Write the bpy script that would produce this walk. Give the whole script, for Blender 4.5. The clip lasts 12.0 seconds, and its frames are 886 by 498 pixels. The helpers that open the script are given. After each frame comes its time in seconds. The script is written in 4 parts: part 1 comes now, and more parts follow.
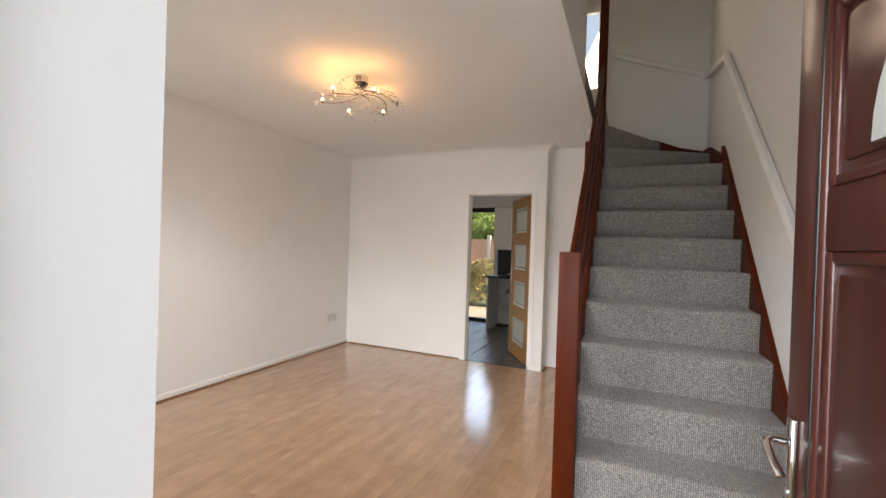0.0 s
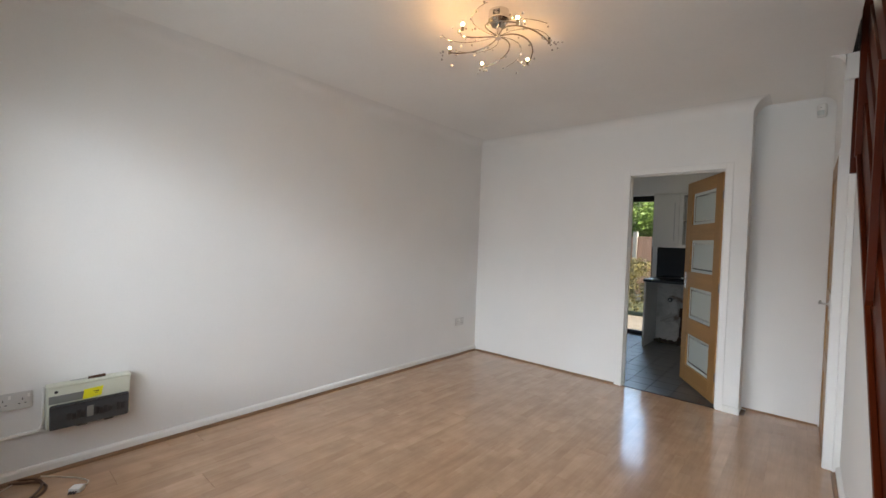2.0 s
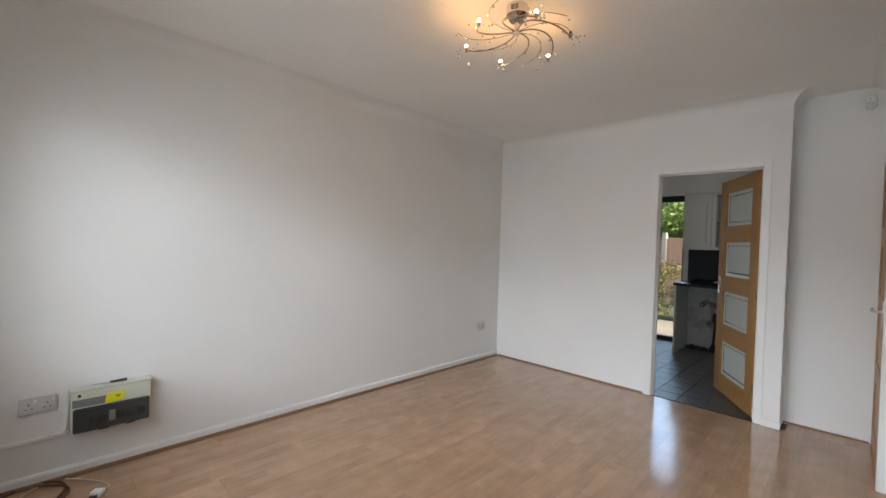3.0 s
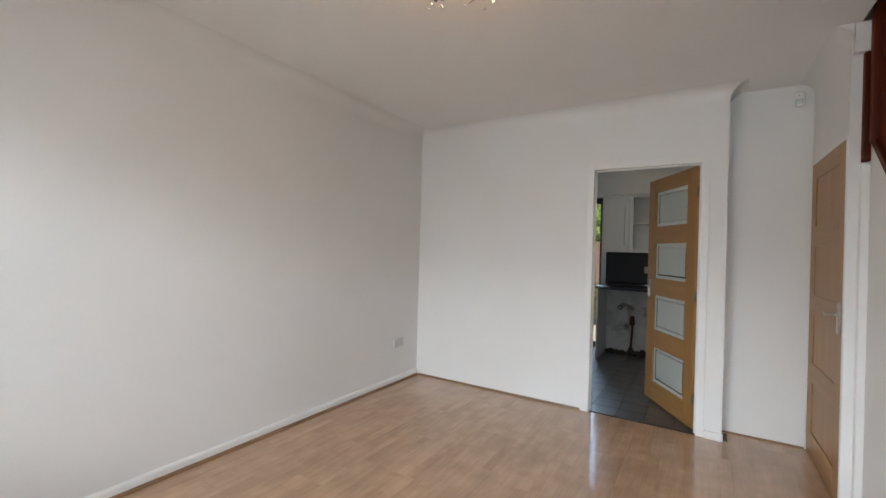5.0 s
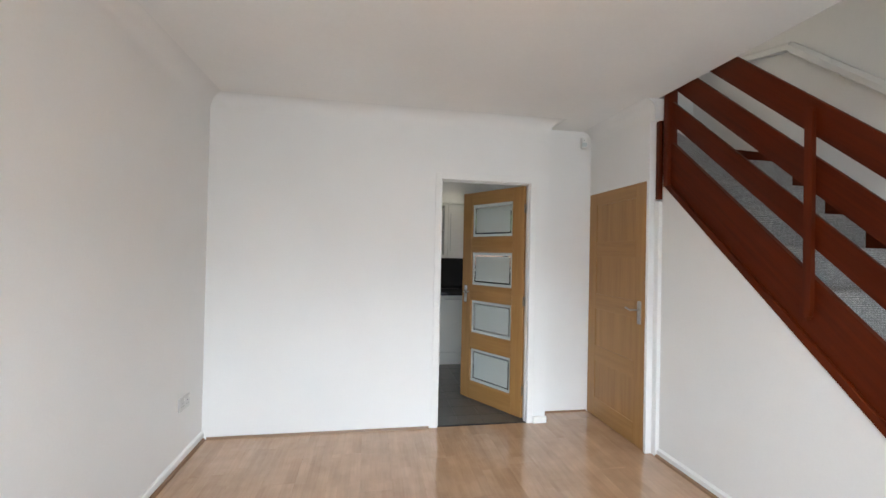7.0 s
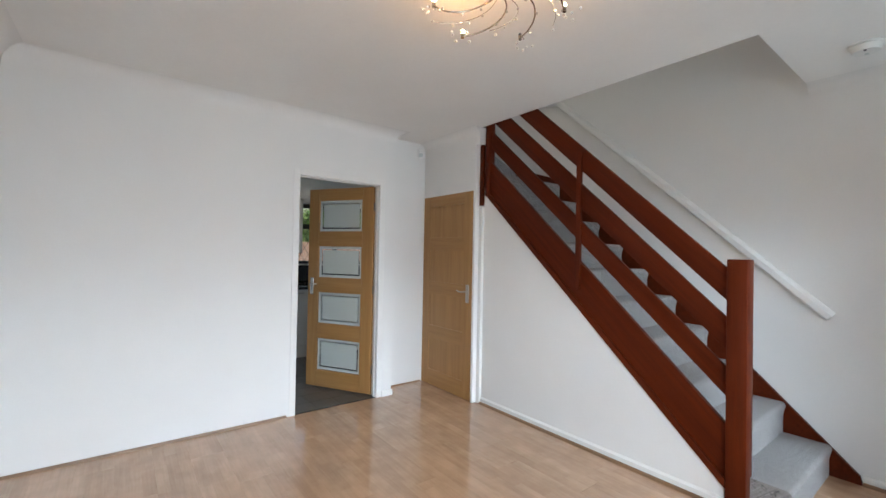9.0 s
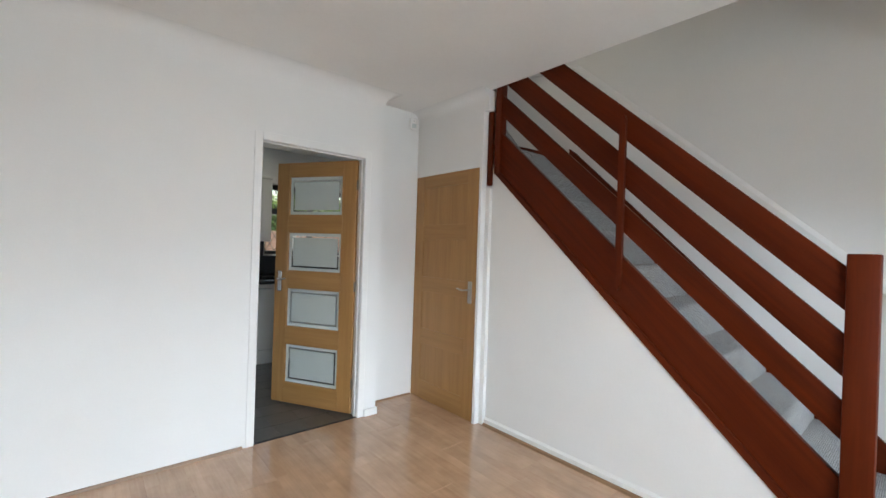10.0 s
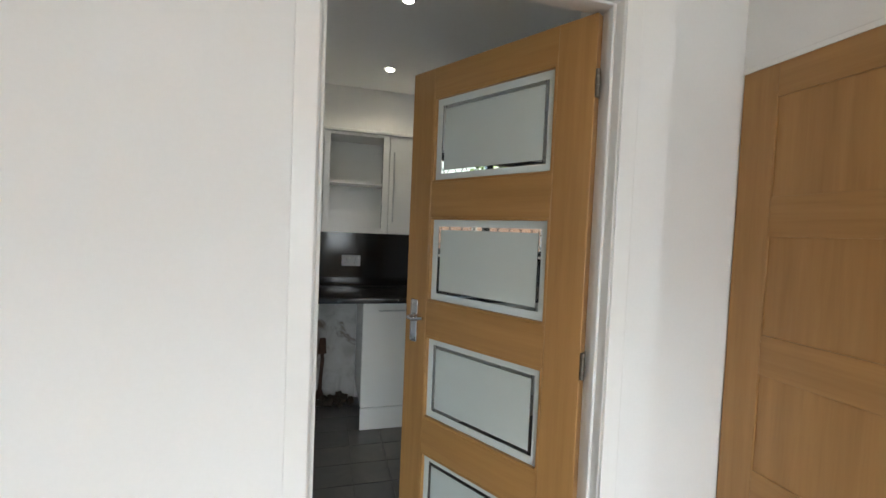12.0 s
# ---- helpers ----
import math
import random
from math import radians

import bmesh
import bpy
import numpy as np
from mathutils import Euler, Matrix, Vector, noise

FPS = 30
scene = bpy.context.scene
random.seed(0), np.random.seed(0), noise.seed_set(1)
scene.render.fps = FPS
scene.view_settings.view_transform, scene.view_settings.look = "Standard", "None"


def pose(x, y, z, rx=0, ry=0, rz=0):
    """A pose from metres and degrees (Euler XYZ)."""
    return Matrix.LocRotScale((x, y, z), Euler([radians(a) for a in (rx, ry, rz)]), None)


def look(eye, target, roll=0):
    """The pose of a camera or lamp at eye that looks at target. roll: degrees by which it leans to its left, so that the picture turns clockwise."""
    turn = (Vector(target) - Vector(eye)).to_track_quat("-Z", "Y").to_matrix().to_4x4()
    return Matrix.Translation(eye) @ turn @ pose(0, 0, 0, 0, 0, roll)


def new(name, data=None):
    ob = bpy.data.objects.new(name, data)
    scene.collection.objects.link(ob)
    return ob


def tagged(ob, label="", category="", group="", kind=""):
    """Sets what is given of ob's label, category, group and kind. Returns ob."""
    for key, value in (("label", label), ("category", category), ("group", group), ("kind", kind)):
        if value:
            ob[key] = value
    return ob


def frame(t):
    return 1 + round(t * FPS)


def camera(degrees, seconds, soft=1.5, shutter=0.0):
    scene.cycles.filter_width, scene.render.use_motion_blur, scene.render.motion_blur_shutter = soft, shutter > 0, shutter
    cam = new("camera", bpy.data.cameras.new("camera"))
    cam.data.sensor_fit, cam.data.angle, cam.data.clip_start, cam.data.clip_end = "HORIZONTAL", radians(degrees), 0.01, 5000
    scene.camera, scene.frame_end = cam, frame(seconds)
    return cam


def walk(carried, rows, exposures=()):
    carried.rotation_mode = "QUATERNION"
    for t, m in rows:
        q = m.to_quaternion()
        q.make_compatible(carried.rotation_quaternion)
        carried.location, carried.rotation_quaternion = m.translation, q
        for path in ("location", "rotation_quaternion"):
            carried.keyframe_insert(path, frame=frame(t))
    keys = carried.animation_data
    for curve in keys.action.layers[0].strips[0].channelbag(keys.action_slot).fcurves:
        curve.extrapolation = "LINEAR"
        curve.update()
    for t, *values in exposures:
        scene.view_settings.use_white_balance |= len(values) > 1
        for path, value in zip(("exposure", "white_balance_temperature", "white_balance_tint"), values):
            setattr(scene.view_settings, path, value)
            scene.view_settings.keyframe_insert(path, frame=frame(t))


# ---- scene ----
cam = camera(93.6, 12.0)
PATH = [
    (0, (0.056, -0.115, 1.368), (-0.752, 1.714, 1.354), 1.9),
    (0.5, (-0.072, 0.062, 1.344), (-0.949, 1.86, 1.322), 2.2),
    (1, (-0.252, 0.317, 1.33), (-1.267, 2.04, 1.295), 2.4),
    (1.5, (-0.359, 0.43, 1.279), (-1.546, 2.04, 1.255), 2.5),
    (2, (-0.425, 0.481, 1.325), (-1.738, 1.989, 1.283), 2.1),
    (2.5, (-0.427, 0.514, 1.34), (-1.826, 1.942, 1.301), 1.8),
    (4.5, (-0.732, 0.858, 1.318), (-1.966, 2.432, 1.316), 1.8),
    (5, (-0.937, 1.021, 1.305), (-1.99, 2.721, 1.309), 1.6),
    (5.5, (-1.3, 1.167, 1.315), (-2.036, 3.027, 1.321), 1.6),
    (6, (-1.631, 1.21, 1.347), (-1.992, 3.177, 1.349), 1.3),
    (6.5, (-1.947, 1.241, 1.374), (-1.927, 3.241, 1.389), 1.3),
    (7, (-2.251, 1.292, 1.395), (-1.91, 3.263, 1.418), 1.2),
    (8.8, (-2.866, 1.11, 1.374), (-1.686, 2.725, 1.401), 0.9),
    (9, (-2.855, 1.123, 1.356), (-1.636, 2.708, 1.382), 1.1),
    (9.5, (-2.733, 1.34, 1.325), (-1.447, 2.873, 1.336), 1.5),
    (10, (-2.546, 1.762, 1.328), (-1.249, 3.284, 1.324), 1.9),
    (10.5, (-2.334, 2.232, 1.326), (-1.128, 3.827, 1.31), 2.1),
    (11, (-2.149, 2.717, 1.343), (-1.097, 4.418, 1.314), 2.5),
    (11.2, (-2.05, 2.925, 1.335), (-1.068, 4.667, 1.293), 2.3),
    (11.5, (-1.889, 3.206, 1.357), (-1.058, 5.024, 1.29), 2.3),
    (11.6, (-1.843, 3.287, 1.354), (-1.067, 5.129, 1.288), 2.5),
    (12, (-1.67, 3.655, 1.364), (-1.134, 5.58, 1.287), 2.4),
]
EXPOSURES = [(0.0, 1.26, 8400, 18), (0.5, 1.18, 8450, 19), (1.0, 1.12, 7900, 15), (1.5, 1.02, 7550, 13), (2.5, 0.86, 7300, 12), (4.5, 0.90, 7400, 13), (5.0, 1.02, 7350, 12), (5.5, 1.24, 7150, 10), (6.5, 1.54, 7100, 10), (9.0, 1.46, 6750, 9), (10.0, 1.52, 6900, 8), (10.5, 1.58, 7050, 8), (12.0, 1.66, 7250, 8)]
walk(cam, [(t, look(eye, target, roll)) for t, eye, target, roll in PATH], EXPOSURES)

# ---- world and daylight ----
world = bpy.data.worlds.new("world")
scene.world = world
world.use_nodes = True
_wt = world.node_tree
_bg = _wt.nodes["Background"]
_sky = _wt.nodes.new("ShaderNodeTexSky")
_sky.sky_type = "NISHITA"
_sky.sun_disc = False
_sky.sun_elevation = radians(31)
_sky.sun_rotation = radians(90)
_sky.air_density, _sky.dust_density = 1.2, 3.0
_wt.links.new(_sky.outputs[0], _bg.inputs[0])
_bg.inputs[1].default_value = 0.15


def sun_lamp(direction, strength, angle, colour):
    d = bpy.data.lights.new("sun", "SUN")
    d.energy, d.angle, d.color = strength, radians(angle), colour
    ob = new("sun", d)
    ob.rotation_euler = Vector(direction).to_track_quat("-Z", "Y").to_euler()
    return ob


def area_lamp(name, at, toward, width, height, watts, colour, spread=150):
    d = bpy.data.lights.new(name, "AREA")
    d.shape, d.size, d.size_y = "RECTANGLE", width, height
    d.energy, d.color, d.spread = watts, colour, radians(spread)
    ob = new(name, d)
    ob.location = at
    ob.rotation_euler = Vector(toward).to_track_quat("-Z", "Y").to_euler()
    return ob


def spot_lamp(name, at, watts, colour, radius):
    d = bpy.data.lights.new(name, "SPOT")
    d.energy, d.color, d.shadow_soft_size = watts, colour, radius
    d.spot_size, d.spot_blend = radians(150), 0.6
    ob = new(name, d)
    ob.location = at
    return ob


def bulb_lamp(name, at, watts, colour, radius):
    d = bpy.data.lights.new(name, "POINT")
    d.energy, d.color, d.shadow_soft_size = watts, colour, radius
    ob = new(name, d)
    ob.location = at
    return ob


sun_lamp((-0.85, -0.06, -0.52), 5.0, 8, (1.0, 0.95, 0.88))
# area lamps added for sky light; only the window ones stand in openings
# low sky band out in the street, sized to cut a diagonal on the walls
area_lamp("daylight_front", (-4.5, -7.0, 4.12), (0.0, 1.0, -0.32), 20.0, 1.85, 950, (0.665, 0.800, 0.97), 180)
area_lamp("daylight_front_window", (-2.05, 0.05, 1.45), (0.0, 1.0, -0.42), 1.8, 1.2, 10.0, (0.72, 0.82, 0.96), 140)
area_lamp("daylight_front_door", (-0.10, -0.80, 1.30), (0.0, 1.0, -0.12), 0.9, 1.9, 12, (0.60, 0.79, 1.0), 150)
# blue fill behind the fence, out of view, for a sheen on the floors
area_lamp("patio_sheen_fill", (-2.70, 13.2, 4.40), (0.0, -1.0, -0.40), 4.2, 3.0, 95, (0.36, 0.60, 1.0), 170)
# warm fill added for the stairwell walls, set in the landing window
area_lamp("landing_warm_fill", (-0.41, 4.84, 3.65), (0.35, -1.0, -0.15), 0.25, 0.9, 2.7, (1.0, 0.90, 0.78), 150)


# ---- materials ----
def nodes_of(name):
    m = bpy.data.materials.new(name)
    m.use_nodes = True
    t = m.node_tree
    return m, t, t.nodes["Principled BSDF"]


def mapped(t, scale=(1, 1, 1), jitter=0.0):
    co = t.nodes.new("ShaderNodeTexCoord")
    mp = t.nodes.new("ShaderNodeMapping")
    mp.inputs["Scale"].default_value = scale
    t.links.new(co.outputs["Object"], mp.inputs["Vector"])
    if jitter:
        info = t.nodes.new("ShaderNodeObjectInfo")
        mul = t.nodes.new("ShaderNodeMath")
        mul.operation = "MULTIPLY"
        mul.inputs[1].default_value = jitter
        t.links.new(info.outputs["Random"], mul.inputs[0])
        t.links.new(mul.outputs[0], mp.inputs["Location"])
    return mp.outputs["Vector"]


def noise_tex(t, vec, scale, detail=4.0, rough=0.55, distort=0.0):
    n = t.nodes.new("ShaderNodeTexNoise")
    n.inputs["Scale"].default_value = scale
    n.inputs["Detail"].default_value = detail
    n.inputs["Roughness"].default_value = rough
    n.inputs["Distortion"].default_value = distort
    t.links.new(vec, n.inputs["Vector"])
    return n.outputs["Fac"]


def ramp(t, fac, stops):
    r = t.nodes.new("ShaderNodeValToRGB")
    while len(r.color_ramp.elements) < len(stops):
        r.color_ramp.elements.new(0.5)
    for e, (p, c) in zip(r.color_ramp.elements, stops):
        e.position, e.color = p, (*c, 1)
    t.links.new(fac, r.inputs["Fac"])
    return r.outputs["Color"]


def mix_colour(t, a, b, fac, mode="MIX"):
    m = t.nodes.new("ShaderNodeMix")
    m.data_type, m.blend_type = "RGBA", mode
    for sock, v in ((m.inputs[6], a), (m.inputs[7], b), (m.inputs[0], fac)):
        if isinstance(v, (int, float)):
            sock.default_value = v
        elif isinstance(v, tuple):
            sock.default_value = (*v, 1)
        else:
            t.links.new(v, sock)
    return m.outputs[2]


def bump(t, bsdf, height, strength, distance):
    b = t.nodes.new("ShaderNodeBump")
    b.inputs["Strength"].default_value = strength
    b.inputs["Distance"].default_value = distance
    t.links.new(height, b.inputs["Height"])
    t.links.new(b.outputs["Normal"], bsdf.inputs["Normal"])


def scaled(c, k):
    return tuple(min(1.0, v * k) for v in c)


def painted(name, colour, rough=0.6, grain=60, vary=0.05, lump=2.0, depth=0.0006, strength=0.35, stretch=(1, 1, 1)):
    """Paint, plaster or plastic: two scales of tone and a fine relief."""
    m, t, p = nodes_of(name)
    v = mapped(t, stretch)
    fine, wide = noise_tex(t, v, grain, 3), noise_tex(t, v, lump, 4)
    c1 = ramp(t, wide, [(0.3, scaled(colour, 1 - vary)), (0.7, scaled(colour, 1 + vary * 0.6))])
    c2 = ramp(t, fine, [(0.3, scaled((1, 1, 1), 1 - vary * 0.7)), (0.7, (1, 1, 1))])
    t.links.new(mix_colour(t, c1, c2, 1.0, "MULTIPLY"), p.inputs["Base Color"])
    r = t.nodes.new("ShaderNodeMapRange")
    r.inputs["To Min"].default_value, r.inputs["To Max"].default_value = max(0.03, rough - 0.08), rough + 0.08
    t.links.new(wide, r.inputs["Value"])
    t.links.new(r.outputs[0], p.inputs["Roughness"])
    bump(t, p, fine, strength, depth)
    return m


def timber(name, dark, mid, light, along="z", rough=0.4, fine=60.0, coat=0.0, gloss=0.5):
    """Wood with its grain along one local axis."""
    m, t, p = nodes_of(name)
    k = {"x": (0.05, 1, 1), "y": (1, 0.05, 1), "z": (1, 1, 0.05)}[along]
    v = mapped(t, k, 7.0)
    g = noise_tex(t, v, fine, 6, 0.6, 0.4)
    w = noise_tex(t, v, fine / 7, 3, 0.5, 1.2)
    c = ramp(t, g, [(0.25, dark), (0.5, mid), (0.8, light)])
    c = mix_colour(t, c, ramp(t, w, [(0.3, scaled(mid, 0.82)), (0.7, scaled(light, 1.05))]), 0.5)
    t.links.new(c, p.inputs["Base Color"])
    p.inputs["Roughness"].default_value = rough
    p.inputs["Coat Weight"].default_value = coat
    p.inputs["Specular IOR Level"].default_value = gloss
    p.inputs["Coat Roughness"].default_value = 0.18
    bump(t, p, g, 0.25, 0.0006)
    return m


def metal(name, colour, rough):
    m, t, p = nodes_of(name)
    v = mapped(t)
    n = noise_tex(t, v, 40, 3)
    t.links.new(ramp(t, n, [(0.3, scaled(colour, 0.9)), (0.7, colour)]), p.inputs["Base Color"])
    p.inputs["Metallic"].default_value = 1.0
    p.inputs["Roughness"].default_value = rough
    return m


def glass(name, colour=(1, 1, 1), rough=0.0, trans=1.0, ior=1.45):
    m, t, p = nodes_of(name)
    p.inputs["Base Color"].default_value = (*colour, 1)
    p.inputs["Roughness"].default_value = rough
    p.inputs["Transmission Weight"].default_value = trans
    p.inputs["IOR"].default_value = ior
    return m


def glowing(name, colour, strength):
    m, t, p = nodes_of(name)
    p.inputs["Base Color"].default_value = (*colour, 1)
    p.inputs["Emission Color"].default_value = (*colour, 1)
    p.inputs["Emission Strength"].default_value = strength
    return m


def laminate_material():
    """Three-strip laminate: short strips along y, each its own tone, with a fine grain."""
    m, t, p = nodes_of("beech laminate")
    co = t.nodes.new("ShaderNodeTexCoord")
    sep = t.nodes.new("ShaderNodeSeparateXYZ")
    comb = t.nodes.new("ShaderNodeCombineXYZ")
    info = t.nodes.new("ShaderNodeObjectInfo")
    shift = t.nodes.new("ShaderNodeMath")
    shift.operation = "MULTIPLY_ADD"
    shift.inputs[1].default_value = 9.3
    t.links.new(co.outputs["Object"], sep.inputs[0])
    t.links.new(info.outputs["Random"], shift.inputs[0])
    t.links.new(sep.outputs["Y"], shift.inputs[2])
    t.links.new(shift.outputs[0], comb.inputs["X"])
    t.links.new(sep.outputs["X"], comb.inputs["Y"])
    t.links.new(info.outputs["Random"], comb.inputs["Z"])
    b = t.nodes.new("ShaderNodeTexBrick")
    b.offset, b.offset_frequency, b.squash = 0.37, 2, 1.0
    for k, v in (("Scale", 1.0), ("Brick Width", 0.36), ("Row Height", 0.0640), ("Mortar Size", 0.0001), ("Mortar Smooth", 0.2), ("Bias", 0.0)):
        b.inputs[k].default_value = v
    b.inputs["Color1"].default_value = (0.54, 0.345, 0.215, 1)
    b.inputs["Color2"].default_value = (0.475, 0.292, 0.178, 1)
    b.inputs["Mortar"].default_value = (0.40, 0.24, 0.135, 1)
    t.links.new(comb.outputs[0], b.inputs["Vector"])
    mp = t.nodes.new("ShaderNodeMapping")
    mp.inputs["Scale"].default_value = (0.06, 1, 1)
    t.links.new(comb.outputs[0], mp.inputs["Vector"])
    g = noise_tex(t, mp.outputs["Vector"], 90, 6, 0.6, 0.3)
    w = noise_tex(t, mp.outputs["Vector"], 12, 3, 0.5, 0.6)
    c = mix_colour(t, b.outputs["Color"], ramp(t, g, [(0.25, (0.88, 0.87, 0.86)), (0.7, (1.03, 1.02, 1.02))]), 1.0, "MULTIPLY")
    c = mix_colour(t, c, ramp(t, w, [(0.3, (0.86, 0.85, 0.84)), (0.7, (1.05, 1.04, 1.04))]), 1.0, "MULTIPLY")
    blot = noise_tex(t, comb.outputs[0], 7.0, 3)
    c = mix_colour(t, c, ramp(t, blot, [(0.35, (0.90, 0.885, 0.87)), (0.65, (1.05, 1.05, 1.05))]), 1.0, "MULTIPLY")
    t.links.new(c, p.inputs["Base Color"])
    r = t.nodes.new("ShaderNodeMapRange")
    r.inputs["To Min"].default_value, r.inputs["To Max"].default_value = 0.12, 0.25
    t.links.new(noise_tex(t, mp.outputs["Vector"], 5, 3), r.inputs["Value"])
    t.links.new(r.outputs[0], p.inputs["Roughness"])
    p.inputs["Coat Weight"].default_value = 0.45
    p.inputs["Coat Roughness"].default_value = 0.10
    bump(t, p, w, 0.12, 0.0006)
    return m


def carpet_material():
    """Grey loop-pile carpet: small square loops, alternately light and dark."""
    m, t, p = nodes_of("woven grey carpet")
    co = t.nodes.new("ShaderNodeTexCoord")
    sep = t.nodes.new("ShaderNodeSeparateXYZ")
    add = t.nodes.new("ShaderNodeMath")
    comb = t.nodes.new("ShaderNodeCombineXYZ")
    t.links.new(co.outputs["Object"], sep.inputs[0])
    t.links.new(sep.outputs["Y"], add.inputs[0])
    t.links.new(sep.outputs["Z"], add.inputs[1])
    t.links.new(sep.outputs["X"], comb.inputs["X"])
    t.links.new(add.outputs[0], comb.inputs["Y"])
    b = t.nodes.new("ShaderNodeTexBrick")
    b.offset, b.squash = 0.0, 1.0
    for k, v in (("Scale", 1.0), ("Brick Width", 0.0088), ("Row Height", 0.0080), ("Mortar Size", 0.0018), ("Mortar Smooth", 0.9), ("Bias", 0.0)):
        b.inputs[k].default_value = v
    b.inputs["Color1"].default_value = (0.61, 0.58, 0.555, 1)
    b.inputs["Color2"].default_value = (0.33, 0.315, 0.305, 1)
    b.inputs["Mortar"].default_value = (0.075, 0.073, 0.074, 1)
    wob = t.nodes.new("ShaderNodeTexNoise")
    wob.inputs["Scale"].default_value = 55.0
    t.links.new(co.outputs["Object"], wob.inputs["Vector"])
    warp = t.nodes.new("ShaderNodeVectorMath")
    warp.operation = "MULTIPLY_ADD"
    warp.inputs[1].default_value = (0.005, 0.005, 0.0)
    t.links.new(wob.outputs["Color"], warp.inputs[0])
    t.links.new(comb.outputs[0], warp.inputs[2])
    t.links.new(warp.outputs[0], b.inputs["Vector"])
    n = noise_tex(t, co.outputs["Object"], 260, 3)
    w = noise_tex(t, co.outputs["Object"], 5, 3)
    c = mix_colour(t, b.outputs["Color"], ramp(t, n, [(0.25, (0.7, 0.7, 0.72)), (0.75, (1.15, 1.12, 1.08))]), 1.0, "MULTIPLY")
    c = mix_colour(t, c, ramp(t, w, [(0.3, (0.9, 0.9, 0.9)), (0.7, (1.03, 1.02, 1.0))]), 1.0, "MULTIPLY")
    t.links.new(c, p.inputs["Base Color"])
    p.inputs["Roughness"].default_value = 0.95
    p.inputs["Sheen Weight"].default_value = 0.25
    h = t.nodes.new("ShaderNodeMath")
    h.operation = "MULTIPLY_ADD"
    h.inputs[1].default_value = -1.0
    t.links.new(b.outputs["Fac"], h.inputs[0])
    t.links.new(n, h.inputs[2])
    bump(t, p, h.outputs[0], 0.7, 0.003)
    return m


def slate_material():
    m, t, p = nodes_of("dark slate tile")
    v = mapped(t, (1, 1, 1), 9.0)
    a, b = noise_tex(t, v, 5, 6, 0.6, 0.6), noise_tex(t, v, 40, 5)
    c = ramp(t, a, [(0.3, (0.044, 0.043, 0.044)), (0.55, (0.072, 0.069, 0.066)), (0.75, (0.115, 0.105, 0.094))])
    t.links.new(c, p.inputs["Base Color"])
    p.inputs["Roughness"].default_value = 0.42
    p.inputs["Coat Weight"].default_value = 0.7
    p.inputs["Coat Roughness"].default_value = 0.33
    bump(t, p, b, 0.25, 0.0012)
    return m


def leaf_material(name, dark, light):
    m, t, p = nodes_of(name)
    g = t.nodes.new("ShaderNodeNewGeometry")
    t.links.new(ramp(t, g.outputs["Random Per Island"], [(0.0, dark), (1.0, light)]), p.inputs["Base Color"])
    p.inputs["Roughness"].default_value = 0.55
    p.inputs["Transmission Weight"].default_value = 0.12
    return m


def stained_plaster():
    """Old plaster with brown damp stains and patches."""
    m, t, p = nodes_of("patched bare plaster")
    v = mapped(t)
    a, b, f = noise_tex(t, v, 6, 5, 0.6, 0.8), noise_tex(t, v, 2.6, 4, 0.6, 1.0), noise_tex(t, v, 60, 3)
    c = ramp(t, a, [(0.3, (0.40, 0.385, 0.36)), (0.5, (0.56, 0.545, 0.52)), (0.7, (0.62, 0.61, 0.59))])
    c = mix_colour(t, c, (0.13, 0.065, 0.03), ramp(t, b, [(0.60, (0, 0, 0)), (0.70, (0.8, 0.8, 0.8))]))
    t.links.new(c, p.inputs["Base Color"])
    p.inputs["Roughness"].default_value = 0.9
    bump(t, p, f, 0.5, 0.002)
    return m


WALL = painted("white emulsion", (0.79, 0.785, 0.770), 0.75, 90, 0.025, 1.6, 0.0008, 0.25)
CEILING = painted("white ceiling paint", (0.86, 0.85, 0.83), 0.85, 50, 0.03, 1.2, 0.001, 0.3)
GLOSS = painted("white gloss paint", (0.80, 0.795, 0.775), 0.34, 30, 0.02, 3.0, 0.0003, 0.12)
REVEAL = painted("white door lining paint", (0.80, 0.80, 0.795), 0.45, 30, 0.03, 3.0, 0.0006, 0.3, (1, 1, 0.3))
SOCKET_WHITE = painted("greyish socket plastic", (0.60, 0.595, 0.58), 0.3, 80, 0.03, 6.0, 0.0002, 0.1)
PLASTIC = painted("white moulded plastic", (0.78, 0.775, 0.75), 0.35, 80, 0.02, 6.0, 0.0002, 0.1)
CREAM = painted("cream plastic", (0.62, 0.64, 0.54), 0.4, 60, 0.03, 6.0, 0.0002, 0.1)
SMOKED = painted("smoked grey plastic cover", (0.06, 0.065, 0.07), 0.2, 60, 0.08, 9.0, 0.0002, 0.1)
STRIP = painted("grey printed strip", (0.22, 0.23, 0.22), 0.5, 60, 0.05, 9.0, 0.0002, 0.1)
LABEL_YELLOW = painted("yellow sticker", (0.85, 0.80, 0.03), 0.5, 60, 0.03, 9.0, 0.0002, 0.1)
DARK = painted("black plastic", (0.015, 0.015, 0.016), 0.35, 60, 0.1, 6.0, 0.0003, 0.2)
BEAD = timber("brown beading", (0.13, 0.07, 0.035), (0.22, 0.12, 0.06), (0.30, 0.17, 0.09), "y", 0.45)
BEAD_X = timber("brown beading crosswise", (0.13, 0.07, 0.035), (0.22, 0.12, 0.06), (0.30, 0.17, 0.09), "x", 0.45)
MAHOGANY = timber("red mahogany stain upright", (0.038, 0.0050, 0.0014), (0.080, 0.0112, 0.0022), (0.118, 0.0180, 0.0036), "z", 0.42, 50, 0.0, 0.14)
